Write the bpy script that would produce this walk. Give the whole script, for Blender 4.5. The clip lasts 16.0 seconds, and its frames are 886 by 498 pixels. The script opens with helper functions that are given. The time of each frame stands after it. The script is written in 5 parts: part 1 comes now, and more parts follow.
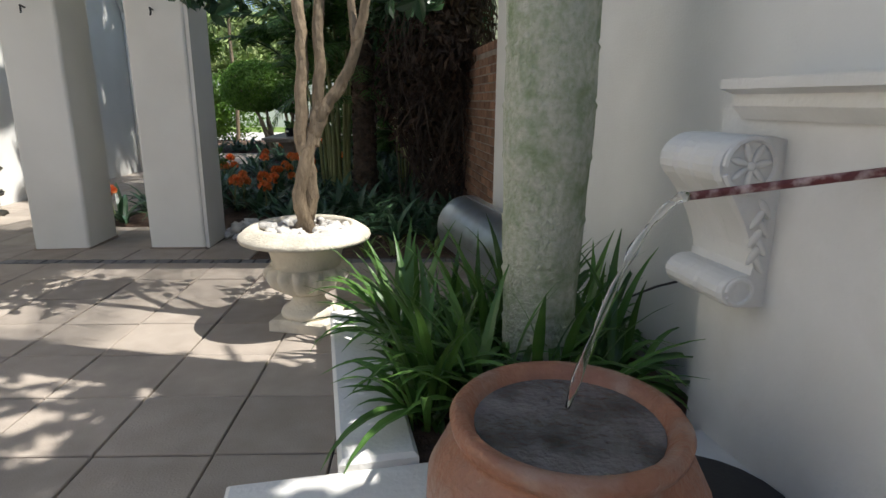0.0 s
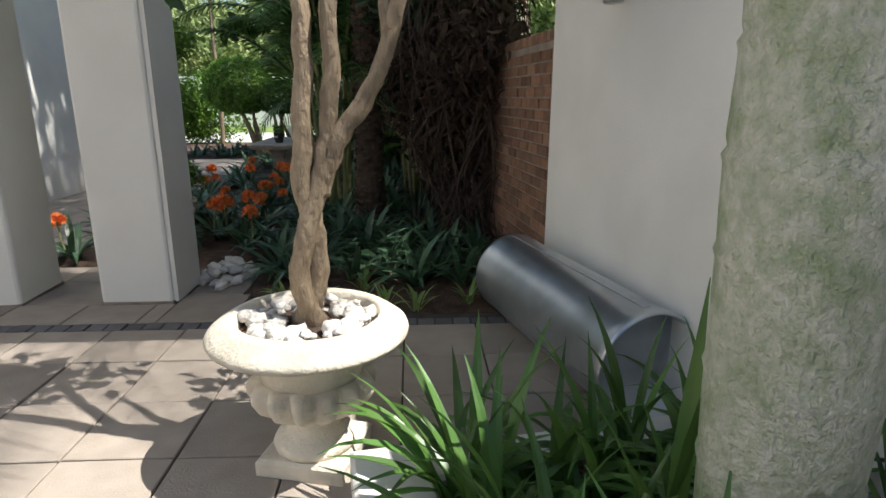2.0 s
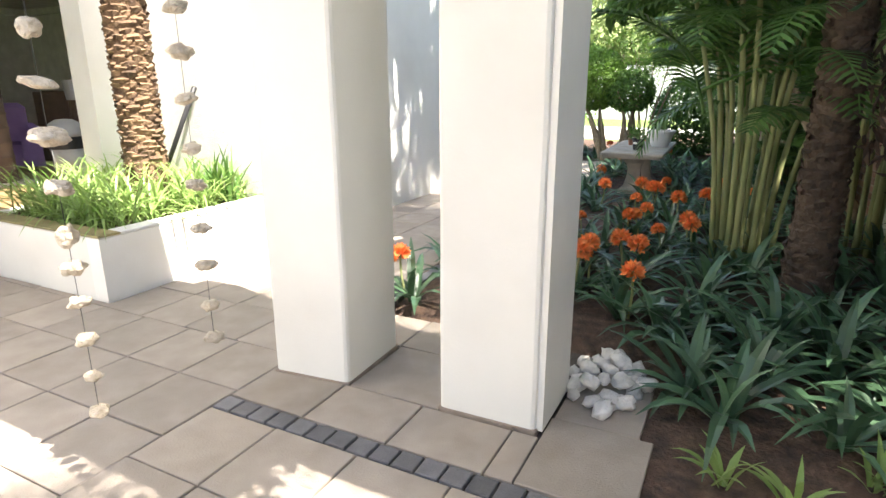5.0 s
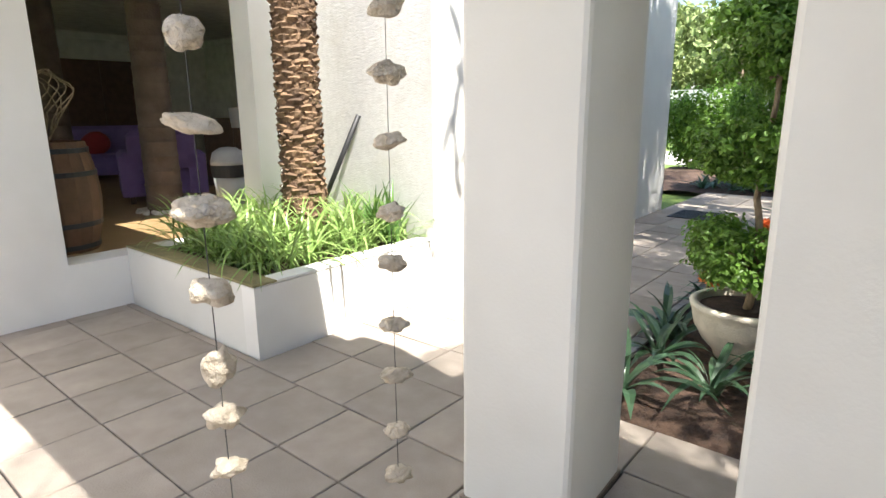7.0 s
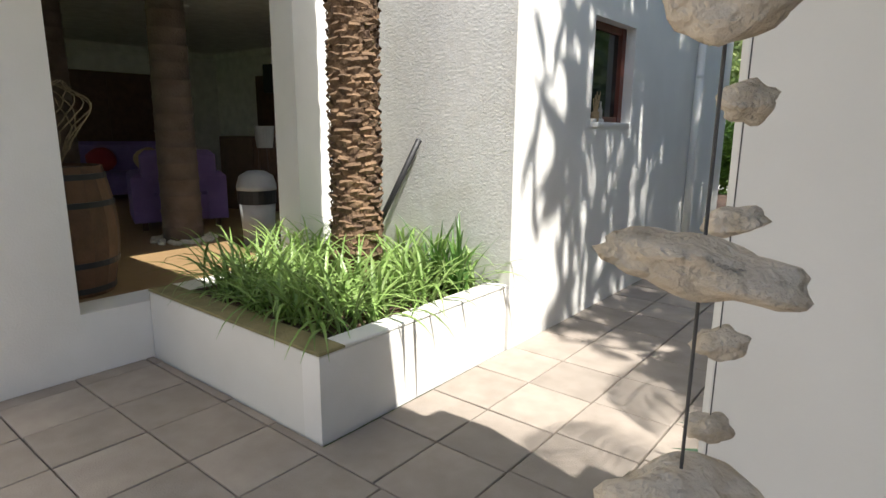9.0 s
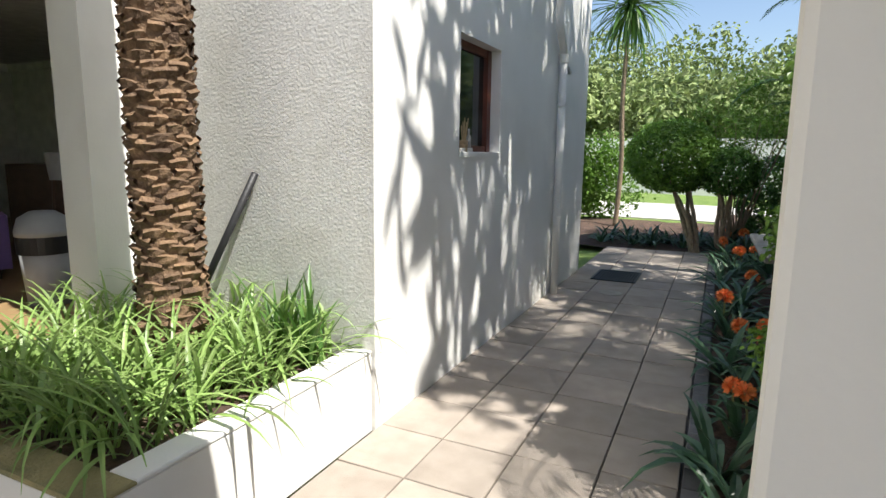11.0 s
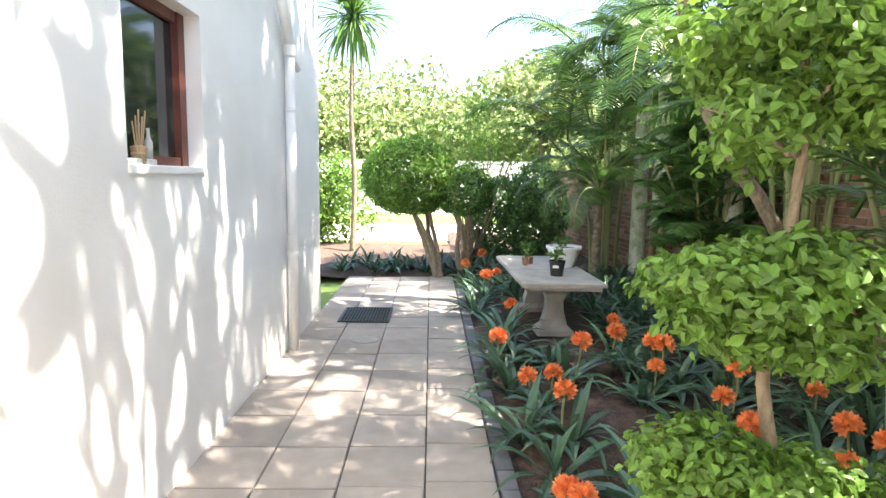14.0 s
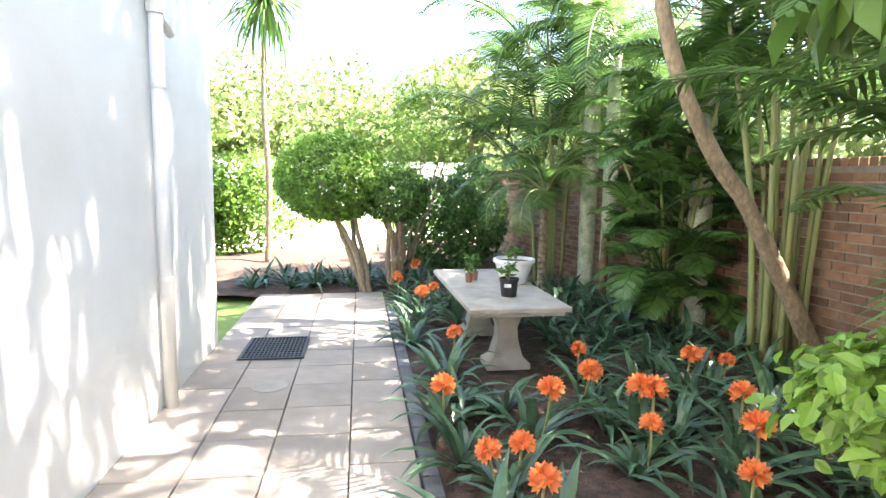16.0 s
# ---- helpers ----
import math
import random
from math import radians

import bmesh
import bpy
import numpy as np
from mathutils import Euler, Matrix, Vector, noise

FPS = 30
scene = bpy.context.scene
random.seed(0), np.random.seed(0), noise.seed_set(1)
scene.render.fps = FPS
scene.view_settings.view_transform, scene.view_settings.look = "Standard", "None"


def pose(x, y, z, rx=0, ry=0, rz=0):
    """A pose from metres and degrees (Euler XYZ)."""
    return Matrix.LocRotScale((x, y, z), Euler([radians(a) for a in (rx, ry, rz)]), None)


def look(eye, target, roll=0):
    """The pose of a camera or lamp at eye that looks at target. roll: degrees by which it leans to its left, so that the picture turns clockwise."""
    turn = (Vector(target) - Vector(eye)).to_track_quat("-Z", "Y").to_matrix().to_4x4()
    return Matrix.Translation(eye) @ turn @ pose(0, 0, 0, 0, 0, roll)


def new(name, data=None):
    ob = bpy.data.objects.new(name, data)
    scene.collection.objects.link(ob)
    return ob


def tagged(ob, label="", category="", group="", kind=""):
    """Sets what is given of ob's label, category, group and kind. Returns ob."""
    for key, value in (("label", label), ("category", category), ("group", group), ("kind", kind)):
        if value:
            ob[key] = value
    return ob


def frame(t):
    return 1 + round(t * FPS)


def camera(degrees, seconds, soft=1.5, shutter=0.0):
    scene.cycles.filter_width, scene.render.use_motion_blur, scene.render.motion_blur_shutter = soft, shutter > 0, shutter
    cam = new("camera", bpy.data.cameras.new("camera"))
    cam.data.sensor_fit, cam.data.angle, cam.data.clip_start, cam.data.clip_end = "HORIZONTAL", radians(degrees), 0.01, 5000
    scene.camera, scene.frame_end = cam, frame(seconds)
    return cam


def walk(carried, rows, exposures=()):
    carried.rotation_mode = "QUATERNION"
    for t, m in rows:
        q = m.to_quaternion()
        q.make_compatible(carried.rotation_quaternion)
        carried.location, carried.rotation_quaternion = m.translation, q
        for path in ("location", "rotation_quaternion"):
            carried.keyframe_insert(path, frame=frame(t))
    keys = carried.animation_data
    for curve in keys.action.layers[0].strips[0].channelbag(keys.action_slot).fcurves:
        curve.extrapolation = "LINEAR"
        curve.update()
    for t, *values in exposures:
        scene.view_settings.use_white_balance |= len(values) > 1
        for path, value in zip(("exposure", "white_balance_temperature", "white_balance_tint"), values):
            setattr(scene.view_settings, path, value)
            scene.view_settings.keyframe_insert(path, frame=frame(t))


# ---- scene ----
cam = camera(74.8, 16.0)
PATH = [
    (0, (0.855, 0.079, 1.307), (0.924, 2.016, 0.814), 0.4),
    (0.5, (0.788, 0.366, 1.321), (0.88, 2.301, 0.822), 0.0),
    (1, (0.724, 0.676, 1.351), (0.851, 2.609, 0.851), 0.2),
    (1.5, (0.67, 0.998, 1.398), (0.8, 2.929, 0.894), 0.1),
    (2, (0.568, 1.313, 1.404), (0.671, 3.245, 0.896), 0.1),
    (2.5, (0.44, 1.55, 1.462), (0.507, 3.481, 0.946), 0.0),
    (3, (0.258, 1.844, 1.526), (0.231, 3.772, 0.994), 0.1),
    (3.5, (0.12, 2.075, 1.562), (-0.136, 3.982, 1.017), 0.1),
    (4, (-0.076, 2.39, 1.523), (-0.608, 4.237, 0.972), -0.0),
    (4.5, (-0.248, 2.659, 1.536), (-0.924, 4.459, 0.985), -0.1),
    (5, (-0.438, 3.007, 1.528), (-1.312, 4.722, 0.984), -0.2),
    (5.2, (-0.504, 3.102, 1.533), (-1.453, 4.775, 0.986), -0.3),
    (7.3, (-1.465, 3.574, 1.561), (-2.729, 5.055, 1.103), -0.2),
    (7.5, (-1.572, 3.604, 1.561), (-2.852, 5.072, 1.109), -0.0),
    (8, (-1.834, 3.68, 1.557), (-3.142, 5.133, 1.133), -0.1),
    (8.2, (-1.909, 3.709, 1.568), (-3.222, 5.158, 1.151), 0.0),
    (9.25, (-2.34, 3.72, 1.64), (-3.58, 5.29, 1.22), 0.6),
    (10.3, (-2.51, 4.073, 1.716), (-3.749, 5.595, 1.334), 0.9),
    (10.5, (-2.559, 4.145, 1.711), (-3.697, 5.746, 1.338), 0.9),
    (11, (-2.662, 4.375, 1.667), (-3.505, 6.158, 1.336), 0.8),
    (11.5, (-2.784, 4.534, 1.679), (-3.419, 6.404, 1.368), 0.9),
    (12, (-2.913, 4.697, 1.693), (-3.279, 6.643, 1.407), 0.9),
    (12.5, (-2.984, 4.957, 1.685), (-3.197, 6.927, 1.419), 0.9),
    (13, (-3.028, 5.24, 1.677), (-3.151, 7.22, 1.422), 0.8),
    (13.5, (-3.084, 5.486, 1.667), (-3.137, 7.47, 1.417), 1.0),
    (14, (-3.099, 5.772, 1.633), (-3.055, 7.756, 1.387), 0.9),
    (14.5, (-3.077, 6.037, 1.636), (-2.965, 8.02, 1.396), 1.0),
    (15, (-3.067, 6.32, 1.619), (-2.91, 8.299, 1.381), 1.2),
    (15.5, (-3.076, 6.609, 1.635), (-2.855, 8.582, 1.397), 1.0),
    (16, (-3.044, 6.938, 1.618), (-2.761, 8.904, 1.382), 0.8),
]
EXPOSURES = [(0, 0.66, 6300, 10), (1.5, 0.88, 6350, 10), (3.0, 0.84, 6400, 11), (3.6, 0.97, 6500, 11), (4.2, 1.5, 6600, 12), (5.0, 2.45, 6700, 12), (5.5, 2.45, 6700, 12),
             (7.3, 1.6, 6400, 11), (8.2, 1.25, 6400, 11), (10.3, 0.66, 6300, 10), (11.0, 0.92, 6350, 10), (12.0, 1.35, 6450, 10),
             (13.0, 2.25, 6550, 12), (14.0, 2.88, 6700, 13), (15.0, 3.25, 6750, 14), (16.0, 3.42, 6750, 14)]
walk(cam, [(t, look(eye, target, roll)) for t, eye, target, roll in PATH], EXPOSURES)

# ---- sky and sun ----
world = bpy.data.worlds.new("sky")
scene.world = world
world.use_nodes = True
sky = world.node_tree.nodes.new("ShaderNodeTexSky")
sky.sky_type, sky.sun_disc = "NISHITA", False
sky.sun_elevation, sky.sun_rotation = radians(60), radians(103)
sky.dust_density = 1.5
world.node_tree.links.new(sky.outputs[0], world.node_tree.nodes["Background"].inputs[0])
world.node_tree.nodes["Background"].inputs[1].default_value = 0.1
sun = new("sun", bpy.data.lights.new("sun", "SUN"))
sun.data.energy, sun.data.angle, sun.data.color = 5.0, radians(0.45), (1, 0.95, 0.87)
sun.matrix_world = look((5.0, -1.15, 8.66), (0, 0, 0))

# ---- materials ----
def material(name, colour, rough=0.8, second=None, scale=6.0, bump=0.2, bump_scale=60.0, metal=0.0, spread=0.0, stain=None,
             stain_scale=1.5, stain_amount=0.5, translucent=0.0, island=False, stretch=1.0, bump_detail=4.0):
    """Colour mixed with a second by noise, large stains, fine relief, and a random tint per piece."""
    m = bpy.data.materials.new(name)
    m.use_nodes = True
    nt = m.node_tree
    n, l = nt.nodes, nt.links
    b = n["Principled BSDF"]
    b.inputs["Roughness"].default_value, b.inputs["Metallic"].default_value = rough, metal
    co = n.new("ShaderNodeTexCoord").outputs["Object"]
    info = n.new("ShaderNodeObjectInfo")
    geo = n.new("ShaderNodeNewGeometry")
    shift = n.new("ShaderNodeVectorMath")
    shift.operation = "MULTIPLY_ADD"
    l.new(info.outputs["Random"], shift.inputs[0])
    shift.inputs[1].default_value = (17, 31, 11)
    squash = n.new("ShaderNodeVectorMath")
    squash.operation = "MULTIPLY"
    squash.inputs[1].default_value = (1, 1, stretch)
    l.new(co, squash.inputs[0])
    l.new(squash.outputs[0], shift.inputs[2])
    co = shift.outputs[0]

    def noise_at(s, detail=6.0):
        t = n.new("ShaderNodeTexNoise")
        t.inputs["Scale"].default_value, t.inputs["Detail"].default_value = s, detail
        l.new(co, t.inputs["Vector"])
        return t.outputs["Fac"]

    def ramp(fac, lo, hi):
        r = n.new("ShaderNodeMapRange")
        r.inputs[1].default_value, r.inputs[2].default_value = lo, hi
        l.new(fac, r.inputs[0])
        return r.outputs[0]

    def mix(fac, a, c, blend="MIX"):
        x = n.new("ShaderNodeMix")
        x.data_type, x.blend_type = "RGBA", blend
        if isinstance(fac, float):
            x.inputs[0].default_value = fac
        else:
            l.new(fac, x.inputs[0])
        for s, v in ((x.inputs[6], a), (x.inputs[7], c)):
            if isinstance(v, tuple):
                s.default_value = (*v, 1)
            else:
                l.new(v, s)
        return x.outputs[2]

    second = second or tuple(0.8 * c for c in colour)
    out = mix(ramp(noise_at(scale), 0.3, 0.7), tuple(colour), tuple(second))
    if stain:
        f = n.new("ShaderNodeMath")
        f.operation = "MULTIPLY"
        l.new(ramp(noise_at(stain_scale, 8), 0.48, 0.72), f.inputs[0])
        f.inputs[1].default_value = stain_amount
        out = mix(f.outputs[0], out, tuple(stain))
    if spread:
        h = n.new("ShaderNodeHueSaturation")
        r = n.new("ShaderNodeMapRange")
        r.inputs[3].default_value, r.inputs[4].default_value = 1 - spread, 1 + spread
        l.new(geo.outputs["Random Per Island"] if island else info.outputs["Random"], r.inputs[0])
        l.new(r.outputs[0], h.inputs["Value"])
        l.new(out, h.inputs["Color"])
        out = h.outputs[0]
    l.new(out, b.inputs["Base Color"])
    if bump:
        k = n.new("ShaderNodeBump")
        k.inputs["Strength"].default_value, k.inputs["Distance"].default_value = bump, 0.02
        l.new(noise_at(bump_scale, bump_detail), k.inputs["Height"])
        l.new(k.outputs[0], b.inputs["Normal"])
    if translucent:
        t = n.new("ShaderNodeBsdfTranslucent")
        x = n.new("ShaderNodeMixShader")
        x.inputs[0].default_value = translucent
        l.new(out, t.inputs[0])
        l.new(b.outputs[0], x.inputs[1])
        l.new(t.outputs[0], x.inputs[2])
        l.new(x.outputs[0], n["Material Output"].inputs[0])
    return m


def glass(name, colour=(1, 1, 1), rough=0.0, ior=1.33):
    m = material(name, colour, rough, colour, bump=0.0)
    b = m.node_tree.nodes["Principled BSDF"]
    b.inputs["Transmission Weight"].default_value, b.inputs["IOR"].default_value = 1, ior
    return m


WHITE_PLAIN = material("white_gloss_paint", (0.78, 0.77, 0.74), 0.5, (0.72, 0.71, 0.68), 4, 0.1, 50)
WHITE = material("white_paint", (0.8, 0.79, 0.75), 0.75, (0.74, 0.73, 0.69), 2.0, 0.12, 90, stain=(0.6, 0.58, 0.53), stain_scale=1.2, stain_amount=0.45)
ROUGHCAST = material("roughcast_paint", (0.74, 0.73, 0.7), 0.9, (0.65, 0.64, 0.61), 24.0, 0.26, 60, stain=(0.53, 0.5, 0.44), stain_scale=2.6, stain_amount=0.45, bump_detail=12.0)
PILLAR = material("pillar_paint", (0.72, 0.71, 0.66), 0.75, (0.66, 0.65, 0.6), 1.5, 0.08, 70, stain=(0.5, 0.47, 0.41), stain_scale=1.0, stain_amount=0.35)
SLAB = material("paving_slab", (0.36, 0.31, 0.26), 0.85, (0.3, 0.255, 0.21), 7.0, 0.25, 120, spread=0.12, stain=(0.22, 0.19, 0.16), stain_scale=2.5, stain_amount=0.5)
JOINT = material("joint_sand", (0.1, 0.085, 0.07), 0.95, (0.05, 0.045, 0.04), 12, 0.5, 90)
COBBLE = material("grey_paver", (0.17, 0.165, 0.17), 0.85, (0.12, 0.12, 0.12), 10, 0.4, 90, spread=0.25)
SOIL = material("soil", (0.11, 0.064, 0.043), 0.95, (0.04, 0.027, 0.02), 14, 1.0, 45, stain=(0.2, 0.125, 0.08), stain_scale=9)
LAWN = material("lawn", (0.1, 0.17, 0.03), 0.9, (0.17, 0.24, 0.05), 3, 1.0, 60)
BRICK = material("clay_brick", (0.28, 0.15, 0.09), 0.9, (0.18, 0.095, 0.06), 14, 0.5, 70, spread=0.35, stain=(0.3, 0.24, 0.18), stain_scale=4, stain_amount=0.4)
BRICK_REST = material("clay_brick_far", (0.28, 0.15, 0.09), 0.9, (0.18, 0.095, 0.06), 14, 0.5, 70, spread=0.35, island=True, stain=(0.3, 0.24, 0.18), stain_scale=4, stain_amount=0.4)
MORTAR = material("mortar", (0.34, 0.28, 0.23), 0.95, (0.2, 0.17, 0.14), 8, 0.5, 80)
FOOTING = material("dusty_cement", (0.3, 0.24, 0.19), 0.95, (0.22, 0.18, 0.14), 14, 0.6, 70)
CONCRETE = material("cast_concrete", (0.42, 0.385, 0.33), 0.9, (0.33, 0.3, 0.25), 6, 0.5, 70, stain=(0.2, 0.19, 0.15), stain_scale=4, stain_amount=0.5)
URN = material("painted_urn", (0.72, 0.66, 0.54), 0.85, (0.6, 0.54, 0.43), 5, 0.4, 60, stain=(0.3, 0.28, 0.23), stain_scale=5, stain_amount=0.5)
PLASTER = material("fountain_plaster", (0.76, 0.75, 0.72), 0.8, (0.66, 0.65, 0.62), 2.5, 0.2, 50, stain=(0.55, 0.53, 0.48), stain_scale=3, stain_amount=0.5)
TERRACOTTA = material("terracotta", (0.32, 0.14, 0.08), 0.42, (0.19, 0.085, 0.05), 6, 0.4, 50, stain=(0.42, 0.33, 0.27), stain_scale=6, stain_amount=0.75)
GALVANISED = material("galvanised_steel", (0.58, 0.62, 0.67), 0.36, (0.47, 0.51, 0.56), 5, 0.12, 9, metal=0.95, stain=(0.38, 0.39, 0.4), stain_scale=6, stain_amount=0.6)
PALM_BARK = material("smooth_palm_bark", (0.56, 0.56, 0.47), 0.9, (0.36, 0.4, 0.27), 38, 1.0, 70, stain=(0.13, 0.21, 0.06), stain_scale=6.5, stain_amount=0.85, stretch=0.9, bump_detail=8.0)
MOSS = material("mossy_plaster", (0.3, 0.25, 0.12), 0.95, (0.19, 0.17, 0.08), 8, 0.5, 60)
BARK = material("tree_bark", (0.36, 0.275, 0.18), 0.9, (0.21, 0.155, 0.1), 34, 0.9, 50, stain=(0.13, 0.1, 0.065), stain_scale=9, stain_amount=0.7, stretch=0.45, bump_detail=6.0)
DATE_BARK = material("date_palm_bark", (0.23, 0.145, 0.08), 0.9, (0.09, 0.055, 0.034), 9, 0.8, 50, spread=0.3, island=True)
DARK_BARK = material("dark_palm_bark", (0.12, 0.08, 0.05), 0.9, (0.06, 0.04, 0.027), 9, 0.8, 50, spread=0.3, island=True)
VINE = material("dry_vine_stem", (0.1, 0.066, 0.045), 0.9, (0.05, 0.035, 0.026), 12, 0.6, 50, spread=0.3, island=True)
STEM = material("green_cane", (0.2, 0.24, 0.09), 0.6, (0.28, 0.28, 0.12), 5, 0.2, 40)
DRY = material("dry_leaf", (0.09, 0.055, 0.035), 0.9, (0.05, 0.033, 0.022), 6, 0.5, 40, spread=0.4, island=True, translucent=0.2)
LEAF_DARK = material("dark_leaf", (0.03, 0.075, 0.028), 0.4, (0.045, 0.095, 0.04), 3, 0.0, spread=0.45, island=True, translucent=0.25)
LEAF = material("leaf", (0.075, 0.17, 0.03), 0.45, (0.12, 0.22, 0.05), 3, 0.0, spread=0.4, island=True, translucent=0.35)
PALM_LEAF = material("palm_leaf", (0.07, 0.16, 0.035), 0.4, (0.11, 0.2, 0.05), 3, 0.0, spread=0.4, island=True, translucent=0.35)
LEAF_LIGHT = material("light_leaf", (0.17, 0.31, 0.05), 0.45, (0.13, 0.24, 0.035), 3, 0.0, spread=0.35, island=True, translucent=0.4)
BLADE = material("strap_leaf", (0.06, 0.15, 0.03), 0.38, (0.11, 0.21, 0.045), 4, 0.0, spread=0.4, translucent=0.3)
BLADE_LIGHT = material("light_strap_leaf", (0.18, 0.3, 0.07), 0.4, (0.28, 0.38, 0.13), 4, 0.0, spread=0.35, island=True, translucent=0.35)
BLADE_SUN = material("planter_grass", (0.2, 0.33, 0.08), 0.4, (0.3, 0.41, 0.14), 4, 0.0, spread=0.35, translucent=0.35)
CLIVIA = material("clivia_leaf", (0.055, 0.115, 0.058), 0.3, (0.08, 0.15, 0.078), 4, 0.0, spread=0.4, translucent=0.2)
PETAL = material("orange_petal", (0.85, 0.2, 0.06), 0.55, (0.88, 0.36, 0.12), 30, 0.0, spread=0.2, island=True, translucent=0.3)
PEBBLE = material("pale_stone", (0.68, 0.65, 0.6), 0.9, (0.52, 0.49, 0.44), 14, 0.8, 40, spread=0.15)
CHIME = material("weathered_stone", (0.62, 0.55, 0.44), 0.95, (0.45, 0.38, 0.28), 30, 1.0, 60, stain=(0.27, 0.22, 0.15), stain_scale=26, bump_detail=8.0)
BLACK = material("black_plastic", (0.02, 0.02, 0.022), 0.5, bump=0.1)
DARK_METAL = material("dark_metal", (0.05, 0.05, 0.055), 0.5, metal=0.6, bump=0.2)
STEEL = material("brushed_steel", (0.55, 0.55, 0.55), 0.35, metal=1.0, bump=0.05)
RED_PIPE = material("flaking_red_pipe", (0.14, 0.03, 0.03), 0.6, (0.1, 0.025, 0.025), 20, 0.4, 60, stain=(0.62, 0.5, 0.48), stain_scale=22, stain_amount=0.95)
WATER = glass("water")
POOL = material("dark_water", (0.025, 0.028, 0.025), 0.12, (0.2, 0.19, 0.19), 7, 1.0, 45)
WINDOW_GLASS = material("window_glass", (0.02, 0.025, 0.025), 0.05, bump=0.0)
WINDOW_WOOD = material("red_brown_window_paint", (0.17, 0.05, 0.03), 0.45, (0.1, 0.03, 0.02), 8, 0.2, 60)
WOOD = material("dark_wood", (0.12, 0.06, 0.035), 0.5, (0.07, 0.035, 0.02), 8, 0.2, 60)
BARREL = material("barrel_oak", (0.15, 0.075, 0.04), 0.7, (0.09, 0.05, 0.027), 8, 0.3, 50, spread=0.2)
TILE_IN = material("ochre_floor", (0.33, 0.22, 0.11), 0.45, (0.27, 0.18, 0.09), 3, 0.1, 30)
CEILING = material("ceiling_paint", (0.72, 0.7, 0.66), 0.9, bump=0.05)
PURPLE = material("purple_fabric", (0.2, 0.13, 0.32), 0.9, bump=0.3, bump_scale=150)
RED = material("red_fabric", (0.32, 0.03, 0.04), 0.9, bump=0.3, bump_scale=150)
TAN = material("tan_fabric", (0.5, 0.36, 0.2), 0.9, bump=0.3, bump_scale=150)
GREY = material("grey_plastic", (0.4, 0.41, 0.42), 0.5, bump=0.05)
ROAD = material("pale_concrete_drive", (0.5, 0.48, 0.44), 0.9, (0.43, 0.41, 0.37), 1.5, 0.2, 40)
LINE = material("thin_line", (0.06, 0.055, 0.05), 0.7, bump=0.0)
# leaf colour paled to stand in for haze over the distant trees
HAZED_WOODS = material("hazed_far_leaves", (0.2, 0.27, 0.1), 0.8, (0.29, 0.34, 0.13), 2, 0.0, spread=0.4, island=True, translucent=0.2)


# ---- shape helpers: each gives (vertices, faces) ----
def box(x0, y0, z0, x1, y1, z1, c=0.0):
    """A block, with its upper edges chamfered by c."""
    v = [(x0, y0, z0), (x1, y0, z0), (x1, y1, z0), (x0, y1, z0)]
    f = [(3, 2, 1, 0)]
    tops = [(0, z1)] if not c else [(0, z1 - c), (c, z1)]
    for inset, z in tops:
        k = len(v)
        v += [(x0 + inset, y0 + inset, z), (x1 - inset, y0 + inset, z), (x1 - inset, y1 - inset, z), (x0 + inset, y1 - inset, z)]
        f += [(k - 4 + i, k - 4 + (i + 1) % 4, k + (i + 1) % 4, k + i) for i in range(4)]
    k = len(v)
    return v, f + [(k - 4, k - 3, k - 2, k - 1)]


def lathe(profile, seg=32, wave=None):
    v, f = [], []
    for j, (r, z) in enumerate(profile):
        for i in range(seg):
            a = 2 * math.pi * i / seg
            q = r * (wave(j, a) if wave else 1)
            v.append((q * math.cos(a), q * math.sin(a), z))
    for j in range(len(profile) - 1):
        for i in range(seg):
            k = (i + 1) % seg
            f.append((j * seg + i, j * seg + k, (j + 1) * seg + k, (j + 1) * seg + i))
    f.append(tuple(reversed(range(seg))))
    f.append(tuple(range((len(profile) - 1) * seg, len(profile) * seg)))
    return v, f


def tube(points, radii, seg=10, rough=0.0):
    v, f = [], []
    pts = [Vector(p) for p in points]
    n = len(pts)
    for j, p in enumerate(pts):
        d = (pts[min(j + 1, n - 1)] - pts[max(j - 1, 0)]).normalized()
        s = d.orthogonal().normalized() if j == 0 else (s - d * s.dot(d)).normalized()
        t = d.cross(s)
        r = radii[j] if isinstance(radii, (list, tuple)) else radii
        for i in range(seg):
            a = 2 * math.pi * i / seg
            q = r * (1 + rough * (random.random() - 0.5))
            v.append(tuple(p + q * (math.cos(a) * s + math.sin(a) * t)))
    for j in range(n - 1):
        for i in range(seg):
            k = (i + 1) % seg
            f.append((j * seg + i, j * seg + k, (j + 1) * seg + k, (j + 1) * seg + i))
    f += [tuple(reversed(range(seg))), tuple(range((n - 1) * seg, n * seg))]
    return v, f


def join(*shapes):
    v, f = [], []
    for sv, sf in shapes:
        k = len(v)
        v += [tuple(p) for p in sv]
        f += [tuple(i + k for i in q) for q in sf]
    return v, f


def moved(shape, m):
    return [tuple(m @ Vector(p)) for p in shape[0]], shape[1]


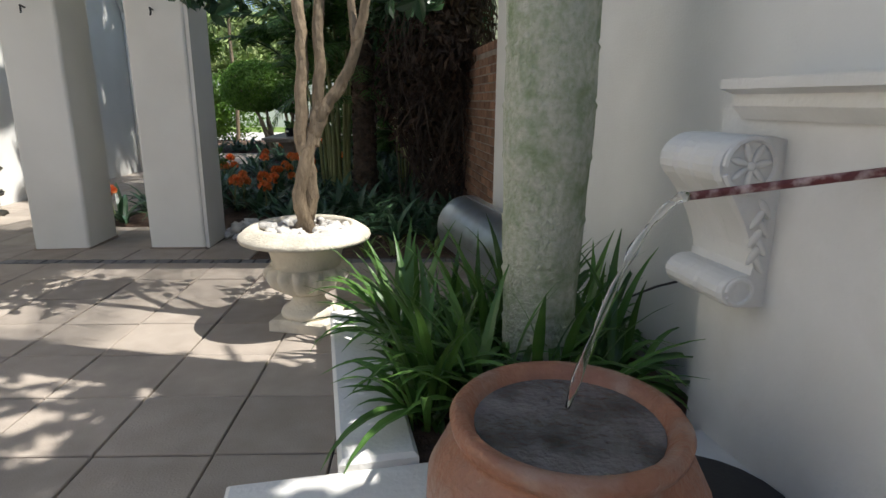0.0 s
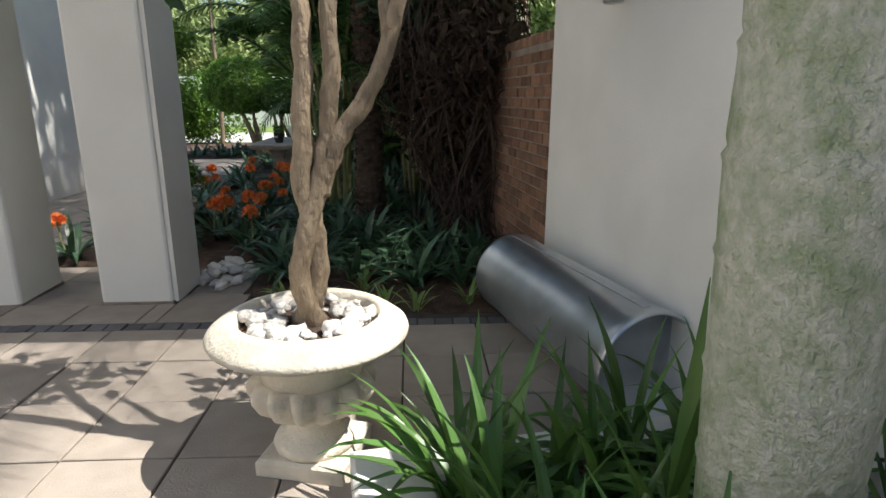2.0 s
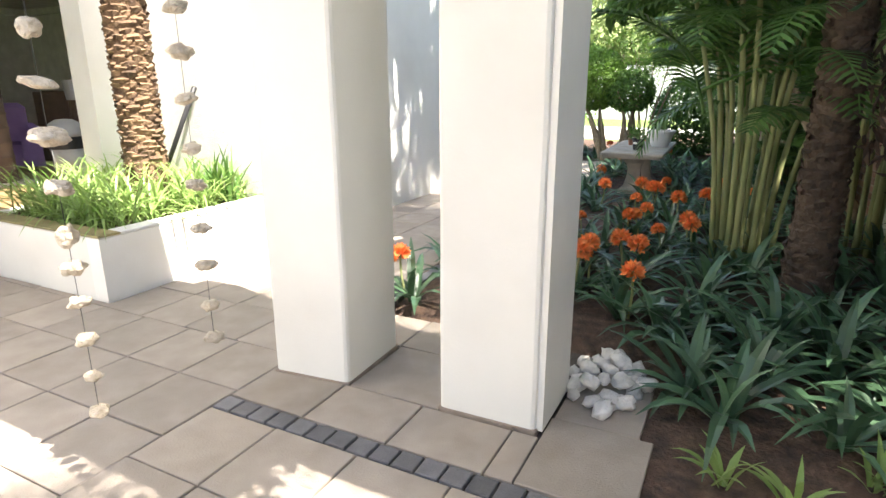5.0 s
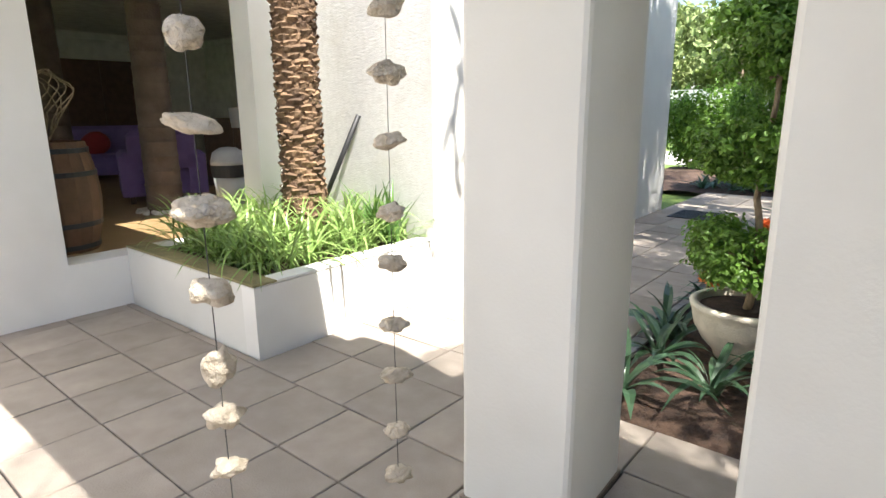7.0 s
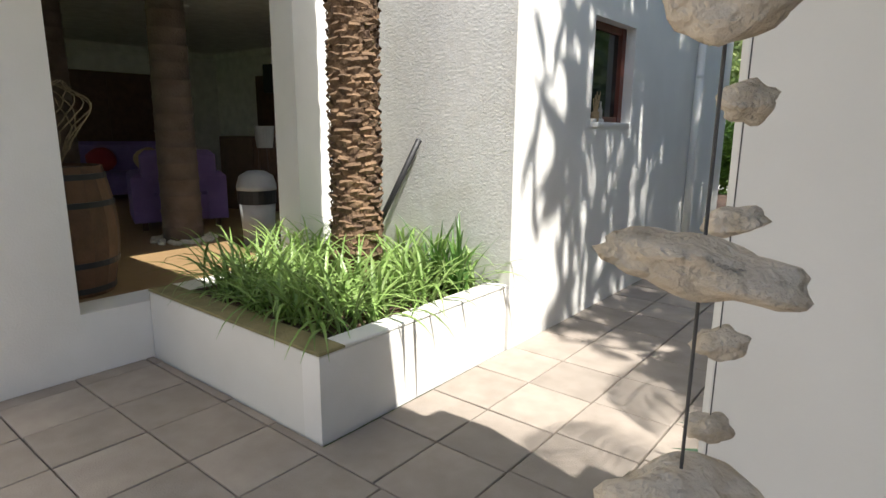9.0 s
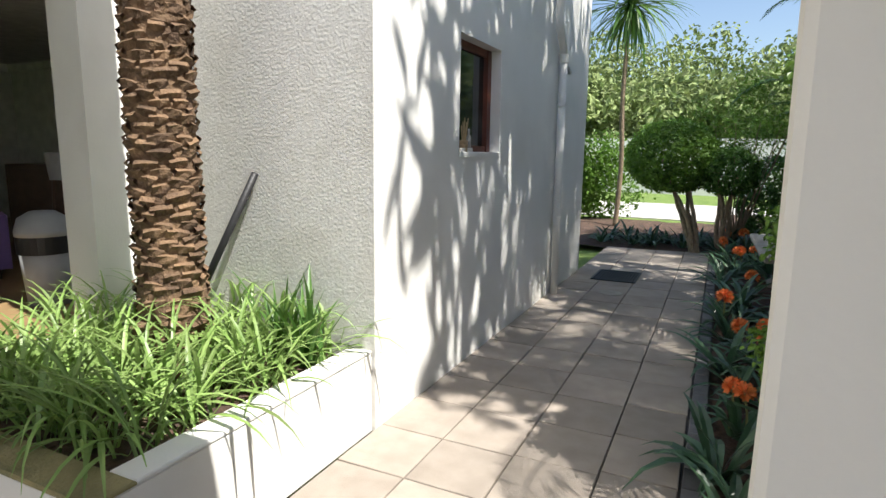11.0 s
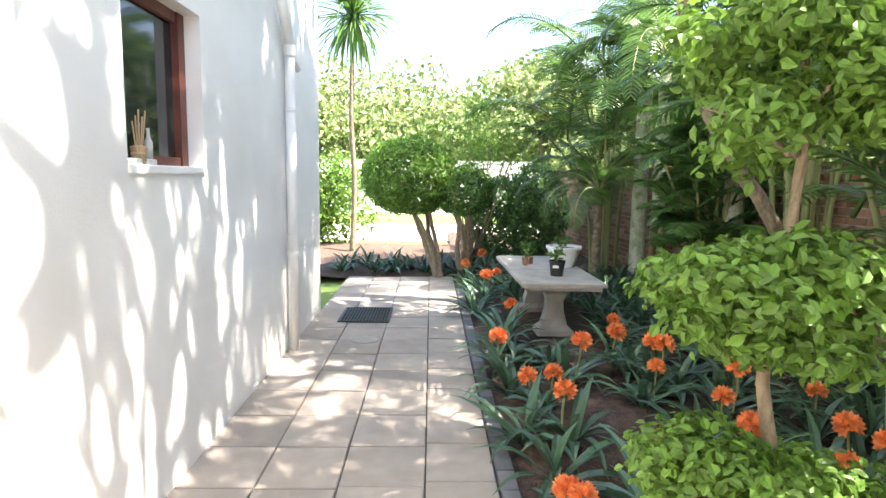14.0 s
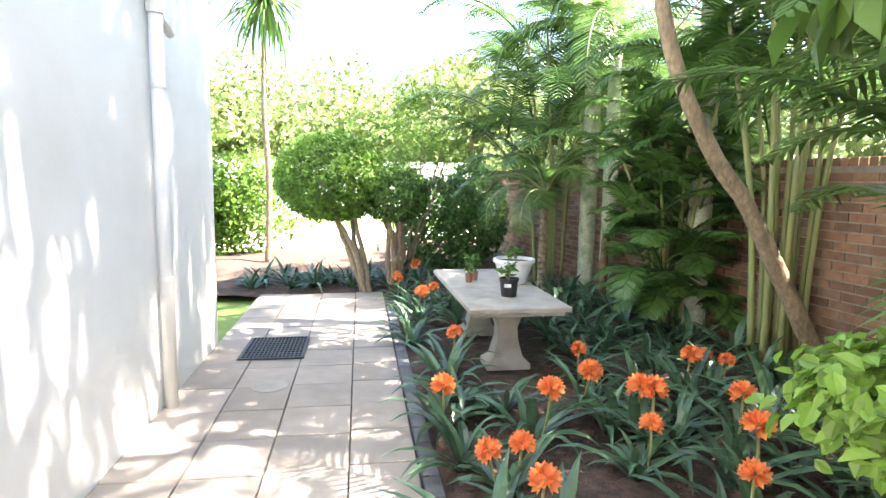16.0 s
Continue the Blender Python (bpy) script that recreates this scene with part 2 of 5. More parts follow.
def blob(rx, ry, rz, bump=0.2, seed=0, u=10, w=7):
    """An uneven stone."""
    v, f = [(0, 0, -rz)], []
    for j in range(1, w):
        for i in range(u):
            a, b = 2 * math.pi * i / u, math.pi * j / w
            d = Vector((math.sin(b) * math.cos(a), math.sin(b) * math.sin(a), -math.cos(b)))
            q = 1 + bump * noise.noise(d * 1.7 + Vector((seed * 3.1, seed, 0)))
            v.append((d.x * rx * q, d.y * ry * q, d.z * rz * q))
    v.append((0, 0, rz))
    for i in range(u):
        f.append((0, 1 + (i + 1) % u, 1 + i))
        f.append((len(v) - 1, len(v) - 1 - u + i, len(v) - 1 - u + (i + 1) % u))
    for j in range(w - 2):
        for i in range(u):
            k = (i + 1) % u
            f.append((1 + j * u + i, 1 + j * u + k, 1 + (j + 1) * u + k, 1 + (j + 1) * u + i))
    return v, f


def blade(base, yaw, length, width, lift, curl, seg=6):
    """A strap leaf that rises and arches over: lift in degrees at its foot, curl in degrees to its tip."""
    v, f = [], []
    p = Vector(base)
    h = Vector((math.cos(yaw), math.sin(yaw), 0))
    s = Vector((-math.sin(yaw), math.cos(yaw), 0))
    e = radians(lift)
    for j in range(seg + 1):
        k = j / seg
        w = width * (0.55 + 0.9 * k if k < 0.5 else 1.0) * (1 - max(0, k - 0.55) / 0.45 * 0.96) * 0.5
        fold = Vector((0, 0, 0.35 * w))
        v += [tuple(p - s * w + fold), tuple(p), tuple(p + s * w + fold)]
        p = p + (h * math.cos(e) + Vector((0, 0, math.sin(e)))) * (length / seg)
        e -= radians(curl) / seg * (0.5 + k)
    for j in range(seg):
        a = 3 * j
        f += [(a, a + 1, a + 4, a + 3), (a + 1, a + 2, a + 5, a + 4)]
    return v, f


def leaves(points, normals, size, rng, slim=0.45, jitter=0.8, droop=0.3):
    """Many folded leaves at the points, facing roughly along the normals."""
    p = np.asarray(points, float)
    n = np.asarray(normals, float) + rng.normal(0, jitter, p.shape)
    n /= np.linalg.norm(n, axis=1, keepdims=True) + 1e-9
    d = rng.normal(0, 1, p.shape)
    d[:, 2] -= droop
    d -= n * (d * n).sum(1, keepdims=True)
    d /= np.linalg.norm(d, axis=1, keepdims=True) + 1e-9
    s = np.cross(n, d)
    L = (size * rng.uniform(0.65, 1.3, len(p)))[:, None]
    W = L * slim * 0.5
    q = np.stack([p, p + d * L * 0.3 + s * W + n * W * 0.3, p + d * L * 0.68 + s * W * 0.8 + n * W * 0.25, p + d * L - n * L * 0.12,
                  p + d * L * 0.68 - s * W * 0.8 + n * W * 0.25, p + d * L * 0.3 - s * W + n * W * 0.3], 1).reshape(-1, 3)
    k = np.arange(len(p))[:, None] * 6
    return q.tolist(), np.concatenate([k + [0, 1, 2, 3], k + [0, 3, 4, 5]], 0).tolist()


def cloud(centre, radii, count, rng, shell=0.55, lumps=7, lump=0.45):
    """Points and outward normals in an uneven, lumpy crown."""
    out_p, out_n = [], []
    c = rng.normal(0, 1, (lumps, 3))
    c /= np.linalg.norm(c, axis=1, keepdims=True)
    c *= rng.uniform(0.35, 1 - lump * 0.8, (lumps, 1))
    which = rng.integers(0, lumps, count)
    d = rng.normal(0, 1, (count, 3))
    d /= np.linalg.norm(d, axis=1, keepdims=True)
    r = rng.uniform(shell, 1, (count, 1)) ** 0.6 * lump * rng.uniform(0.8, 1.15, (count, 1))
    p = (c[which] + d * r) * np.asarray(radii) + np.asarray(centre)
    return p, d


def frond(base, yaw, length, lift, curl, width, leaflets=26, slim=0.022, hang=0.35, seg=12):
    """A feather palm leaf: its rib, and the leaflets in one mesh of blades."""
    p, e = Vector(base), radians(lift)
    h = Vector((math.cos(yaw), math.sin(yaw), 0))
    s = Vector((-math.sin(yaw), math.cos(yaw), 0))
    line = []
    for j in range(seg + 1):
        d = h * math.cos(e) + Vector((0, 0, math.sin(e)))
        line.append((p.copy(), d))
        p = p + d * (length / seg)
        e -= radians(curl) / seg * (0.4 + 1.2 * j / seg)
    rib = tube([q for q, _ in line], [0.014 * (1 - 0.85 * j / seg) + 0.002 for j in range(seg + 1)], 5)
    v, f = [], []
    for i in range(leaflets):
        k = 0.16 + 0.84 * i / (leaflets - 1)
        x = k * seg
        j = min(int(x), seg - 1)
        q = line[j][0].lerp(line[j + 1][0], x - j)
        d = line[j][1]
        up = s.cross(d) * -1
        w = width * math.sin(math.pi * min(1, 0.12 + 0.86 * k)) ** 0.6
        for side in (-1, 1):
            o = (s * side + d * 0.65 + Vector((0, 0, 0.12))).normalized()
            a = q + o * w * 0.5 + Vector((0, 0, -hang * w * 0.12))
            b = q + o * w * 0.95 + Vector((0, 0, -hang * w * (0.6 + 0.3 * random.random())))
            t = d * slim
            n = len(v)
            v += [tuple(q - t * 0.5), tuple(q + t * 0.5), tuple(a + t), tuple(a - t * 0.4), tuple(b)]
            f += [(n, n + 1, n + 2, n + 3), (n + 3, n + 2, n + 4)]
    return rib, (v, f)


def to_mesh(name, shape, mat, smooth=False):
    me = bpy.data.meshes.new(name)
    me.from_pydata(shape[0], [], shape[1])
    me.materials.append(mat)
    if smooth:
        me.polygons.foreach_set("use_smooth", [True] * len(me.polygons))
    me.update()
    return me


def part(name, shape, mat, parent, label="", smooth=False, at=None):
    ob = new(name, shape if isinstance(shape, bpy.types.Mesh) else to_mesh(name, shape, mat, smooth))
    ob.parent = parent
    if at is not None:
        ob.matrix_basis = at
    return tagged(ob, label)


def solid(name, shape, mat, label, category="", kind="structure", at=None, smooth=False, group=""):
    ob = new(name, to_mesh(name, shape, mat, smooth))
    if at is not None:
        ob.matrix_basis = at
    return tagged(ob, label, category, group, kind)


def thing(name, label, category, at=None, group="", kind=""):
    ob = new(name)
    ob.empty_display_size = 0.1
    if at is not None:
        ob.matrix_basis = at
    return tagged(ob, label, category, group, kind)


WALL = pose(1.476, 5.16, 0, 0, 0, 189.85)   # x out from the fountain wall, y along it towards the start

# ---- large structure ----
ground = solid("ground", box(-90, -60, -0.5, 90, 120, -0.12), LAWN, "green lawn and open ground around the house", "ground")
terrace = solid("floor", box(-6.3, -3, -0.3, 2.6, 5.0, -0.022), JOINT, "square concrete paving slabs on the terrace", "paving")
path = solid("pavement", join(box(-4.43, 5.0, -0.3, -2.6, 15.2, -0.022), box(-2.6, 5.0, -0.3, -1.08, 6.2, -0.024), box(-1.08, 5.0, -0.3, -0.6, 6.1, -0.024)), JOINT, "garden path of square concrete slabs", "paving")
bed = thing("soil_bed", "brown planting bed with bark litter", "soil", kind="structure")
V, F = [], []
for i in range(61):
    for j in range(71):
        x, y = -2.6 + i * 0.108, 4.89 + j * 0.261
        V.append((x, y, -0.02 + 0.05 * noise.noise((x * 1.3, y * 1.3, 0)) + 0.02 * noise.noise((x * 7, y * 7, 3)) - (0.1 if y < 6.3 and x < -0.78 else 0.03 if i == 0 else 0)))
F = [(i * 71 + j, (i + 1) * 71 + j, (i + 1) * 71 + j + 1, i * 71 + j + 1) for i in range(60) for j in range(70)]
part("soil", (V, F), SOIL, bed, smooth=True)
V = [(-6.5 + i * 0.25, 15.2 + j * 0.3, 0.03 + 0.05 * noise.noise((i * 0.4, j * 0.4, 7)) - (0.06 if j == 0 else 0)) for i in range(18) for j in range(16)]
F = [(i * 16 + j, (i + 1) * 16 + j, (i + 1) * 16 + j + 1, i * 16 + j + 1) for i in range(17) for j in range(15)]
part("soil", (V, F), SOIL, bed, smooth=True)

# house: roughcast wall, long side wall with the window, wall with the wide opening
def wall_with_hole(axis, face, back, a0, a1, z0, z1, h0, h1, hz0, hz1):
    """Blocks round one opening; axis is the way that the wall runs."""
    out = []
    for b0, b1, c0, c1 in ((a0, h0, z0, z1), (h1, a1, z0, z1), (h0, h1, z0, hz0), (h0, h1, hz1, z1)):
        if b1 - b0 > 0.005 and c1 - c0 > 0.005:
            out.append(box(min(face, back), b0, c0, max(face, back), b1, c1) if axis == "y" else box(b0, min(face, back), c0, b1, max(face, back), c1))
    return join(*out)


solid("wall_east", wall_with_hole("y", -4.43, -4.75, 7.19, 12.75, -0.1, 6.2, 8.37, 9.235, 1.665, 2.52), WHITE, "white-painted plaster house wall with dappled shade", "wall")
solid("wall_south", join(box(-6.298, 7.186, -0.1, -4.752, 7.45, 6.2), box(-4.752, 7.186, -0.1, -4.432, 7.189, 6.2)), ROUGHCAST, "rough-textured pale grey plaster wall", "wall")
solid("wall_west", wall_with_hole("y", -6.3, -6.6, -3, 7.19, -0.1, 6.2, 5.02, 6.78, 0.41, 3.05), WHITE, "white plaster wall with a wide opening into a lounge", "wall")
solid("wall_back", box(-6.6, -3.3, -0.1, 3.2, -3, 3.4), WHITE, "plain white wall behind the terrace", "wall")
solid("wall_fountain", box(-0.28, 0, -0.1, 0, 8.3, 2.6), WHITE, "tall plain white plaster garden wall", "wall", at=WALL)

# passage roof on the two pillars, unseen; east strip added only to block sun
solid("ceiling", join(box(-6.298, 3.82, 2.95, -0.3, 5.6, 3.2), box(-0.3, 4.2, 2.95, 1.4, 5.6, 3.2)), WHITE, "white flat roof over the passage, unseen and sized for its shade", "roof")


def pillar(corners, rib):
    """Four corners in plan: near left, near right, far right, far left."""
    cx, cy = sum(c[0] for c in corners) / 4, sum(c[1] for c in corners) / 4
    p = thing("pillar", "cream painted square plaster pillar on the paving", "pillar", pose(cx, cy, 0), "pillars of the passage")
    pts = [Vector((x - cx, y - cy)) for x, y in corners]

    def outline(grow, c):
        ring = []
        for k in range(4):
            here, before, after = pts[k] * (1 + grow), pts[k - 1] * (1 + grow), pts[(k + 1) % 4] * (1 + grow)
            into, out = (before - here).normalized(), (after - here).normalized()
            ring += [here + into * c, here + (into + out) * c * 0.3, here + out * c]
        return ring
    ring = outline(0.0, 0.022)
    n = len(ring)
    v = []
    for j in range(25):
        z = -0.02 + j * 2.97 / 24
        v += [(q.x + 0.004 * noise.noise((q.x * 3, q.y * 3, z * 2 + cx)), q.y + 0.004 * noise.noise((q.x * 3, q.y * 3, z * 2 + 9)), z) for q in ring]
    part("shaft", (v, [(j * n + i, j * n + (i + 1) % n, j * n + n + (i + 1) % n, j * n + n + i) for j in range(24) for i in range(n)]), PILLAR, p)
    foot = outline(0.03, 0.01)
    v = [(q.x, q.y, z) for z in (-0.02, 0.008) for q in foot] + [(q.x * 0.95, q.y * 0.95, 0.014) for q in foot]
    part("footing", (v, [(j * n + i, j * n + (i + 1) % n, j * n + n + (i + 1) % n, j * n + n + i) for j in range(2) for i in range(n)]), FOOTING, p, "dusty cement footing line")
    d = -pts[0].y
    if rib:
        w = pts[1].x
        part("rib", box(w, -d + 0.03, 0, w + 0.03, d - 0.06, 2.94), PILLAR, p, "narrow raised strip beside the edge")
    hook = tube([(0.0, -d + 0.01, 2.02), (0.0, -d - 0.05, 2.03), (0.015, -d - 0.07, 2.0), (0.0, -d - 0.05, 1.975)], 0.008, 6)
    part("hook", hook, DARK_METAL, p, "rusty iron hook")
    return p


pillar(((-2.595, 5.19), (-2.14, 5.24), (-2.16, 5.77), (-2.51, 5.75)), False)
pillar(((-1.605, 5.25), (-1.12, 5.26), (-1.12, 5.78), (-1.6, 5.78)), True)

# lounge behind the opening
solid("floor_lounge", box(-14, -1, 0.1, -6.6, 12, 0.41), TILE_IN, "ochre floor of the lounge", "floor")
solid("ceiling_lounge", box(-14, -1, 3.05, -6.6, 12, 3.25), CEILING, "white ceiling of the lounge", "ceiling")
solid("wall_lounge_1", box(-14.2, -1, 0.1, -14, 12, 3.25), CEILING, "cream back wall of the lounge", "wall")
# unseen end; wide opening added to let sky light brighten the lounge
solid("wall_lounge_2", wall_with_hole("x", -1, -1.2, -14, -6.6, 0.1, 3.25, -12.6, -7.8, 0.55, 2.9), CEILING, "cream end wall of the lounge", "wall")
solid("wall_lounge_3", box(-14, 10.6, 0.1, -6.6, 10.8, 3.25), CEILING, "cream end wall of the lounge", "wall")
solid("wall_house_top", box(-14.2, -1.2, 3.25, -6.6, 12, 6.2), WHITE, "white upper part of the house", "wall")

# ---- fountain ----
fountain = thing("wall_fountain", "white plaster wall fountain with cornice, scrolls and spout", "fountain", WALL)
part("back_panel", box(0.002, 3.12, 0, 0.14, 5.6, 1.3), PLASTER, fountain)
prof = [(0, 1.26), (0.16, 1.26), (0.2, 1.3), (0.2, 1.335), (0.25, 1.35), (0.25, 1.38), (0, 1.38)]
V = [(a, b, z) for b in (3.24, 5.65) for a, z in prof]
n = len(prof)
part("cornice", (V, [tuple(range(n - 1, -1, -1)), tuple(range(n, 2 * n))] + [(i, (i + 1) % n, n + (i + 1) % n, n + i) for i in range(n)]), PLASTER, fountain)


def scroll_outline():
    front = [(0.30, 0.96), (0.25, 0.86), (0.215, 0.76), (0.2, 0.68), (0.205, 0.645)]
    pts = [(0.14, 1.2), (0.2, 1.215)] + [(0.255 + 0.115 * math.cos(radians(a)), 1.1 + 0.115 * math.sin(radians(a))) for a in range(90, -46, -15)] + front
    pts += [(0.235 + 0.07 * math.cos(radians(a)), 0.575 + 0.07 * math.sin(radians(a))) for a in range(100, -100, -20)] + [(0.14, 0.5)]
    return pts


def scroll(b0, b1):
    s = [(a, 1.22 - (1.22 - z) * 0.74) for a, z in scroll_outline()]
    k = len(s)
    rows = [(b0, 0.94), (b0 + 0.015, 1.0), (b0 + 0.09, 1.0), (b0 + 0.1, 0.96), (b0 + 0.12, 0.96), (b0 + 0.13, 1.0), (b1 - 0.13, 1.0), (b1 - 0.12, 0.96), (b1 - 0.1, 0.96),
            (b1 - 0.09, 1.0), (b1 - 0.015, 1.0), (b1, 0.94)]
    v = [(0.14 + (a - 0.14) * q, b, z) for b, q in rows for a, z in s]
    f = [tuple(range(k)), tuple(range((len(rows) - 1) * k + k - 1, (len(rows) - 1) * k - 1, -1))]
    f += [(j * k + i, (j + 1) * k + i, (j + 1) * k + (i + 1) % k, j * k + (i + 1) % k) for j in range(len(rows) - 1) for i in range(k)]
    body = part("scroll", (v, f), PLASTER, fountain, "moulded plaster scroll bracket")
    ring = [(0.255 + 0.085 * math.cos(a), b1 + 0.004, 1.131 + 0.08 * math.sin(a)) for a in [i * math.pi / 10 for i in range(20)]]
    part("rosette_ring", tube(ring, 0.01, 6), PLASTER, body)
    for i in range(7):
        a = i * 2 * math.pi / 7 + 0.3
        part("petal", blob(0.012, 0.008, 0.034, 0.2, i, 8, 5), PLASTER, body, smooth=True, at=pose(0.255 + 0.04 * math.cos(a), b1 + 0.003, 1.131 + 0.04 * math.sin(a), 0, 90 - math.degrees(a), 0))
    part("rosette_centre", blob(0.016, 0.012, 0.016), PLASTER, body, smooth=True, at=pose(0.255, b1 + 0.004, 1.131))
    for i in range(7):
        part("relief_leaf", blob(0.014, 0.01, 0.04, 0.2, i, 8, 5), PLASTER, body, smooth=True, at=pose(0.185 + 0.02 * (i % 2), b1 + 0.003, 1.0 - 0.028 * i, 0, 35 * (-1) ** i, 0))
    cap = [(0.235 + 0.045 * math.cos(a), b1 + 0.003, 0.743 + 0.04 * math.sin(a)) for a in [i * math.pi / 8 for i in range(16)]]
    part("lower_ring", tube(cap, 0.007, 6), PLASTER, body)


scroll(3.12, 3.42)
part("flower_relief", join(*[moved(blob(0.012, 0.018, 0.018), pose(0.142, 3.86 + 0.03 * math.cos(i * 1.256), 1.17 + 0.03 * math.sin(i * 1.256))) for i in range(5)],
                           moved(blob(0.015, 0.014, 0.014), pose(0.144, 3.86, 1.17))), PLASTER, fountain, smooth=True)
tip, root = (1.57, 1.60, 1.065), (2.01, 1.42, 1.16)
inv = WALL.inverted()
spout = part("spout", tube([inv @ Vector(root), inv @ Vector(tip)], 0.0115, 12), RED_PIPE, fountain, "red metal spout with flaking white paint")
stream = []
for i in range(15):
    k = i / 14
    stream.append((tip[0] - 0.34 * k, tip[1] - 0.17 * k, tip[2] + 0.02 * k - 0.55 * k * k))
solid("water_jet", tube(stream, [0.012 + 0.004 * math.sin(i * 2.1) - 0.003 * i / 14 for i in range(15)], 8, 0.5), WATER, "clear thin jet of water falling into the pot", "water", "", smooth=True)

jar = thing("fountain_pot", "wide terracotta pot brim-full of dark water", "pot", pose(1.22, 1.38, 0))
part("body", lathe([(0.2, 0.02), (0.28, 0.1), (0.36, 0.26), (0.355, 0.38), (0.315, 0.46), (0.285, 0.485), (0.28, 0.5), (0.295, 0.515), (0.3, 0.54), (0.285, 0.558), (0.262, 0.556), (0.245, 0.535), (0.23, 0.50), (0.12, 0.47)], 48), TERRACOTTA, jar, smooth=True)
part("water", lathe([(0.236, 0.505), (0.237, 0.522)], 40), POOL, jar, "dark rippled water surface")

kerb = thing("raised_kerb", "cream plastered kerb round the fountain bed", "kerb", WALL, kind="structure")
part("hose", tube([(0.03, 2.3, 0.3), (0.05, 2.7, 0.52), (0.06, 3.0, 0.66), (0.08, 3.14, 0.7)], 0.006, 6), BLACK, fountain, "thin black water hose")
part("edge", box(1.2, 1.75, -0.02, 1.47, 3.2, 0.16, 0.015), PLASTER, kerb)
part("edge", box(0.0, 1.75, -0.02, 1.2, 1.95, 0.14, 0.015), PLASTER, kerb)
part("ledge", box(0.0, 3.2, -0.02, 1.82, 5.8, 0.13, 0.015), PLASTER, kerb)
part("soil", box(0.0, 1.95, -0.05, 1.2, 3.2, 0.1), SOIL, kerb, "dark damp soil")
part("basin_liner", moved(lathe([(0.26, 0), (0.27, 0.03)], 24), pose(0.42, 3.62, 0.125)), BLACK, kerb, "black plastic basin edge")

# ---- galvanised tank ----
tank = thing("steel_tank", "dented galvanised steel cylinder lying against the wall", "tank", WALL @ pose(0.27, 0.1, 0.27, -90, 0, 4))
part("shell", lathe([(0.2, 0), (0.245, 0.004), (0.262, 0.02), (0.262, 0.05), (0.258, 0.06), (0.258, 0.5), (0.257, 0.9), (0.258, 1.44), (0.262, 1.45), (0.262, 1.5), (0.255, 1.52), (0.246, 1.515), (0.242, 1.4), (0.05, 1.4)], 48), GALVANISED, tank, smooth=True)
part("seam", box(-0.02, -0.262, 0.06, 0.02, -0.255, 1.44), GALVANISED, tank)
part("socket", moved(lathe([(0.03, 0), (0.03, 0.03), (0.02, 0.03)], 12), pose(-0.2, 0.12, 0.18, 0, -90, -30)), GALVANISED, tank, smooth=True)

# ---- planter with the date palm ----
planter = thing("planter_box", "white plastered raised planter box", "planter", kind="structure")
part("front_wall", box(-4.6, 5.46, -0.02, -4.455, 7.185, 0.48, 0.012), WHITE, planter)
part("side_wall", box(-6.298, 5.46, -0.02, -4.6, 5.63, 0.48, 0.012), PILLAR, planter)
part("coping", box(-6.298, 5.453, 0.48, -4.45, 5.63, 0.496, 0.006), MOSS, planter, "ochre algae-stained coping")
part("coping", box(-4.6, 5.63, 0.48, -4.45, 7.184, 0.496, 0.006), WHITE, planter)
part("soil", box(-6.298, 5.62, 0.1, -4.58, 7.19, 0.42), SOIL, planter, "dark soil")

# ---- window ----
win = thing("window_1", "small dark timber window set deep in the white wall", "window", kind="structure")
part("window_frame", join(box(-4.59, 8.372, 1.667, -4.53, 8.43, 2.518), box(-4.6, 9.15, 1.667, -4.52, 9.233, 2.518), box(-4.59, 8.43, 1.667, -4.53, 9.15, 1.72), box(-4.59, 8.43, 2.46, -4.53, 9.15, 2.518)), WINDOW_WOOD, win)
part("pane", box(-4.57, 8.43, 1.72, -4.56, 9.15, 2.46), WINDOW_GLASS, win)
part("window_sill", box(-4.53, 8.372, 1.63, -4.418, 9.233, 1.669, 0.004), WHITE, win)
orn = thing("window_ornament", "pale woven basket with dry twigs on the sill", "ornament", pose(-4.495, 8.6, 1.669))
part("basket", lathe([(0.028, 0), (0.034, 0.02), (0.03, 0.03), (0.036, 0.05), (0.032, 0.06), (0.038, 0.085), (0.026, 0.09)], 14), TAN, orn)
part("tray", box(-0.03, -0.11, 0, 0.025, 0.13, 0.03, 0.006), PEBBLE, orn, "low cream tray")
for i in range(6):
    part("twig", tube([(0.0, 0.01 * i - 0.02, 0.05), (0.005 * (i % 3), 0.022 * i - 0.05, 0.2 + 0.03 * (i % 3))], 0.004, 5), TAN, orn)
part("bottle", moved(lathe([(0.018, 0), (0.02, 0.08), (0.008, 0.11), (0.008, 0.15), (0.0, 0.151)], 12), pose(0, 0.1, 0.03)), PEBBLE, orn, "cream bottle", smooth=True)

pipe = thing("downpipe", "white painted downpipe on the house wall", "pipe")
part("pipe", tube([(-4.37, 11.12, -0.01), (-4.37, 11.12, 2.75)], 0.045, 14), WHITE, pipe, smooth=True)
part("elbow", tube([(-4.37, 11.12, 2.75), (-4.37, 11.09, 2.83), (-4.36, 10.92, 2.95), (-4.36, 10.84, 3.05), (-4.36, 10.84, 4.2)], 0.047, 12), WHITE, pipe, smooth=True)
for z in (0.9, 2.2):
    part("bracket", moved(lathe([(0.052, 0), (0.052, 0.03)], 14), pose(-4.37, 11.12, z)), WHITE, pipe)
part("collar", moved(lathe([(0.056, 0), (0.056, 0.09)], 14), pose(-4.37, 11.12, 2.68)), WHITE, pipe)
part("branch_pipe", tube([(-4.37, 11.12, 2.7), (-4.37, 11.42, 2.62)], 0.035, 10), WHITE, pipe)

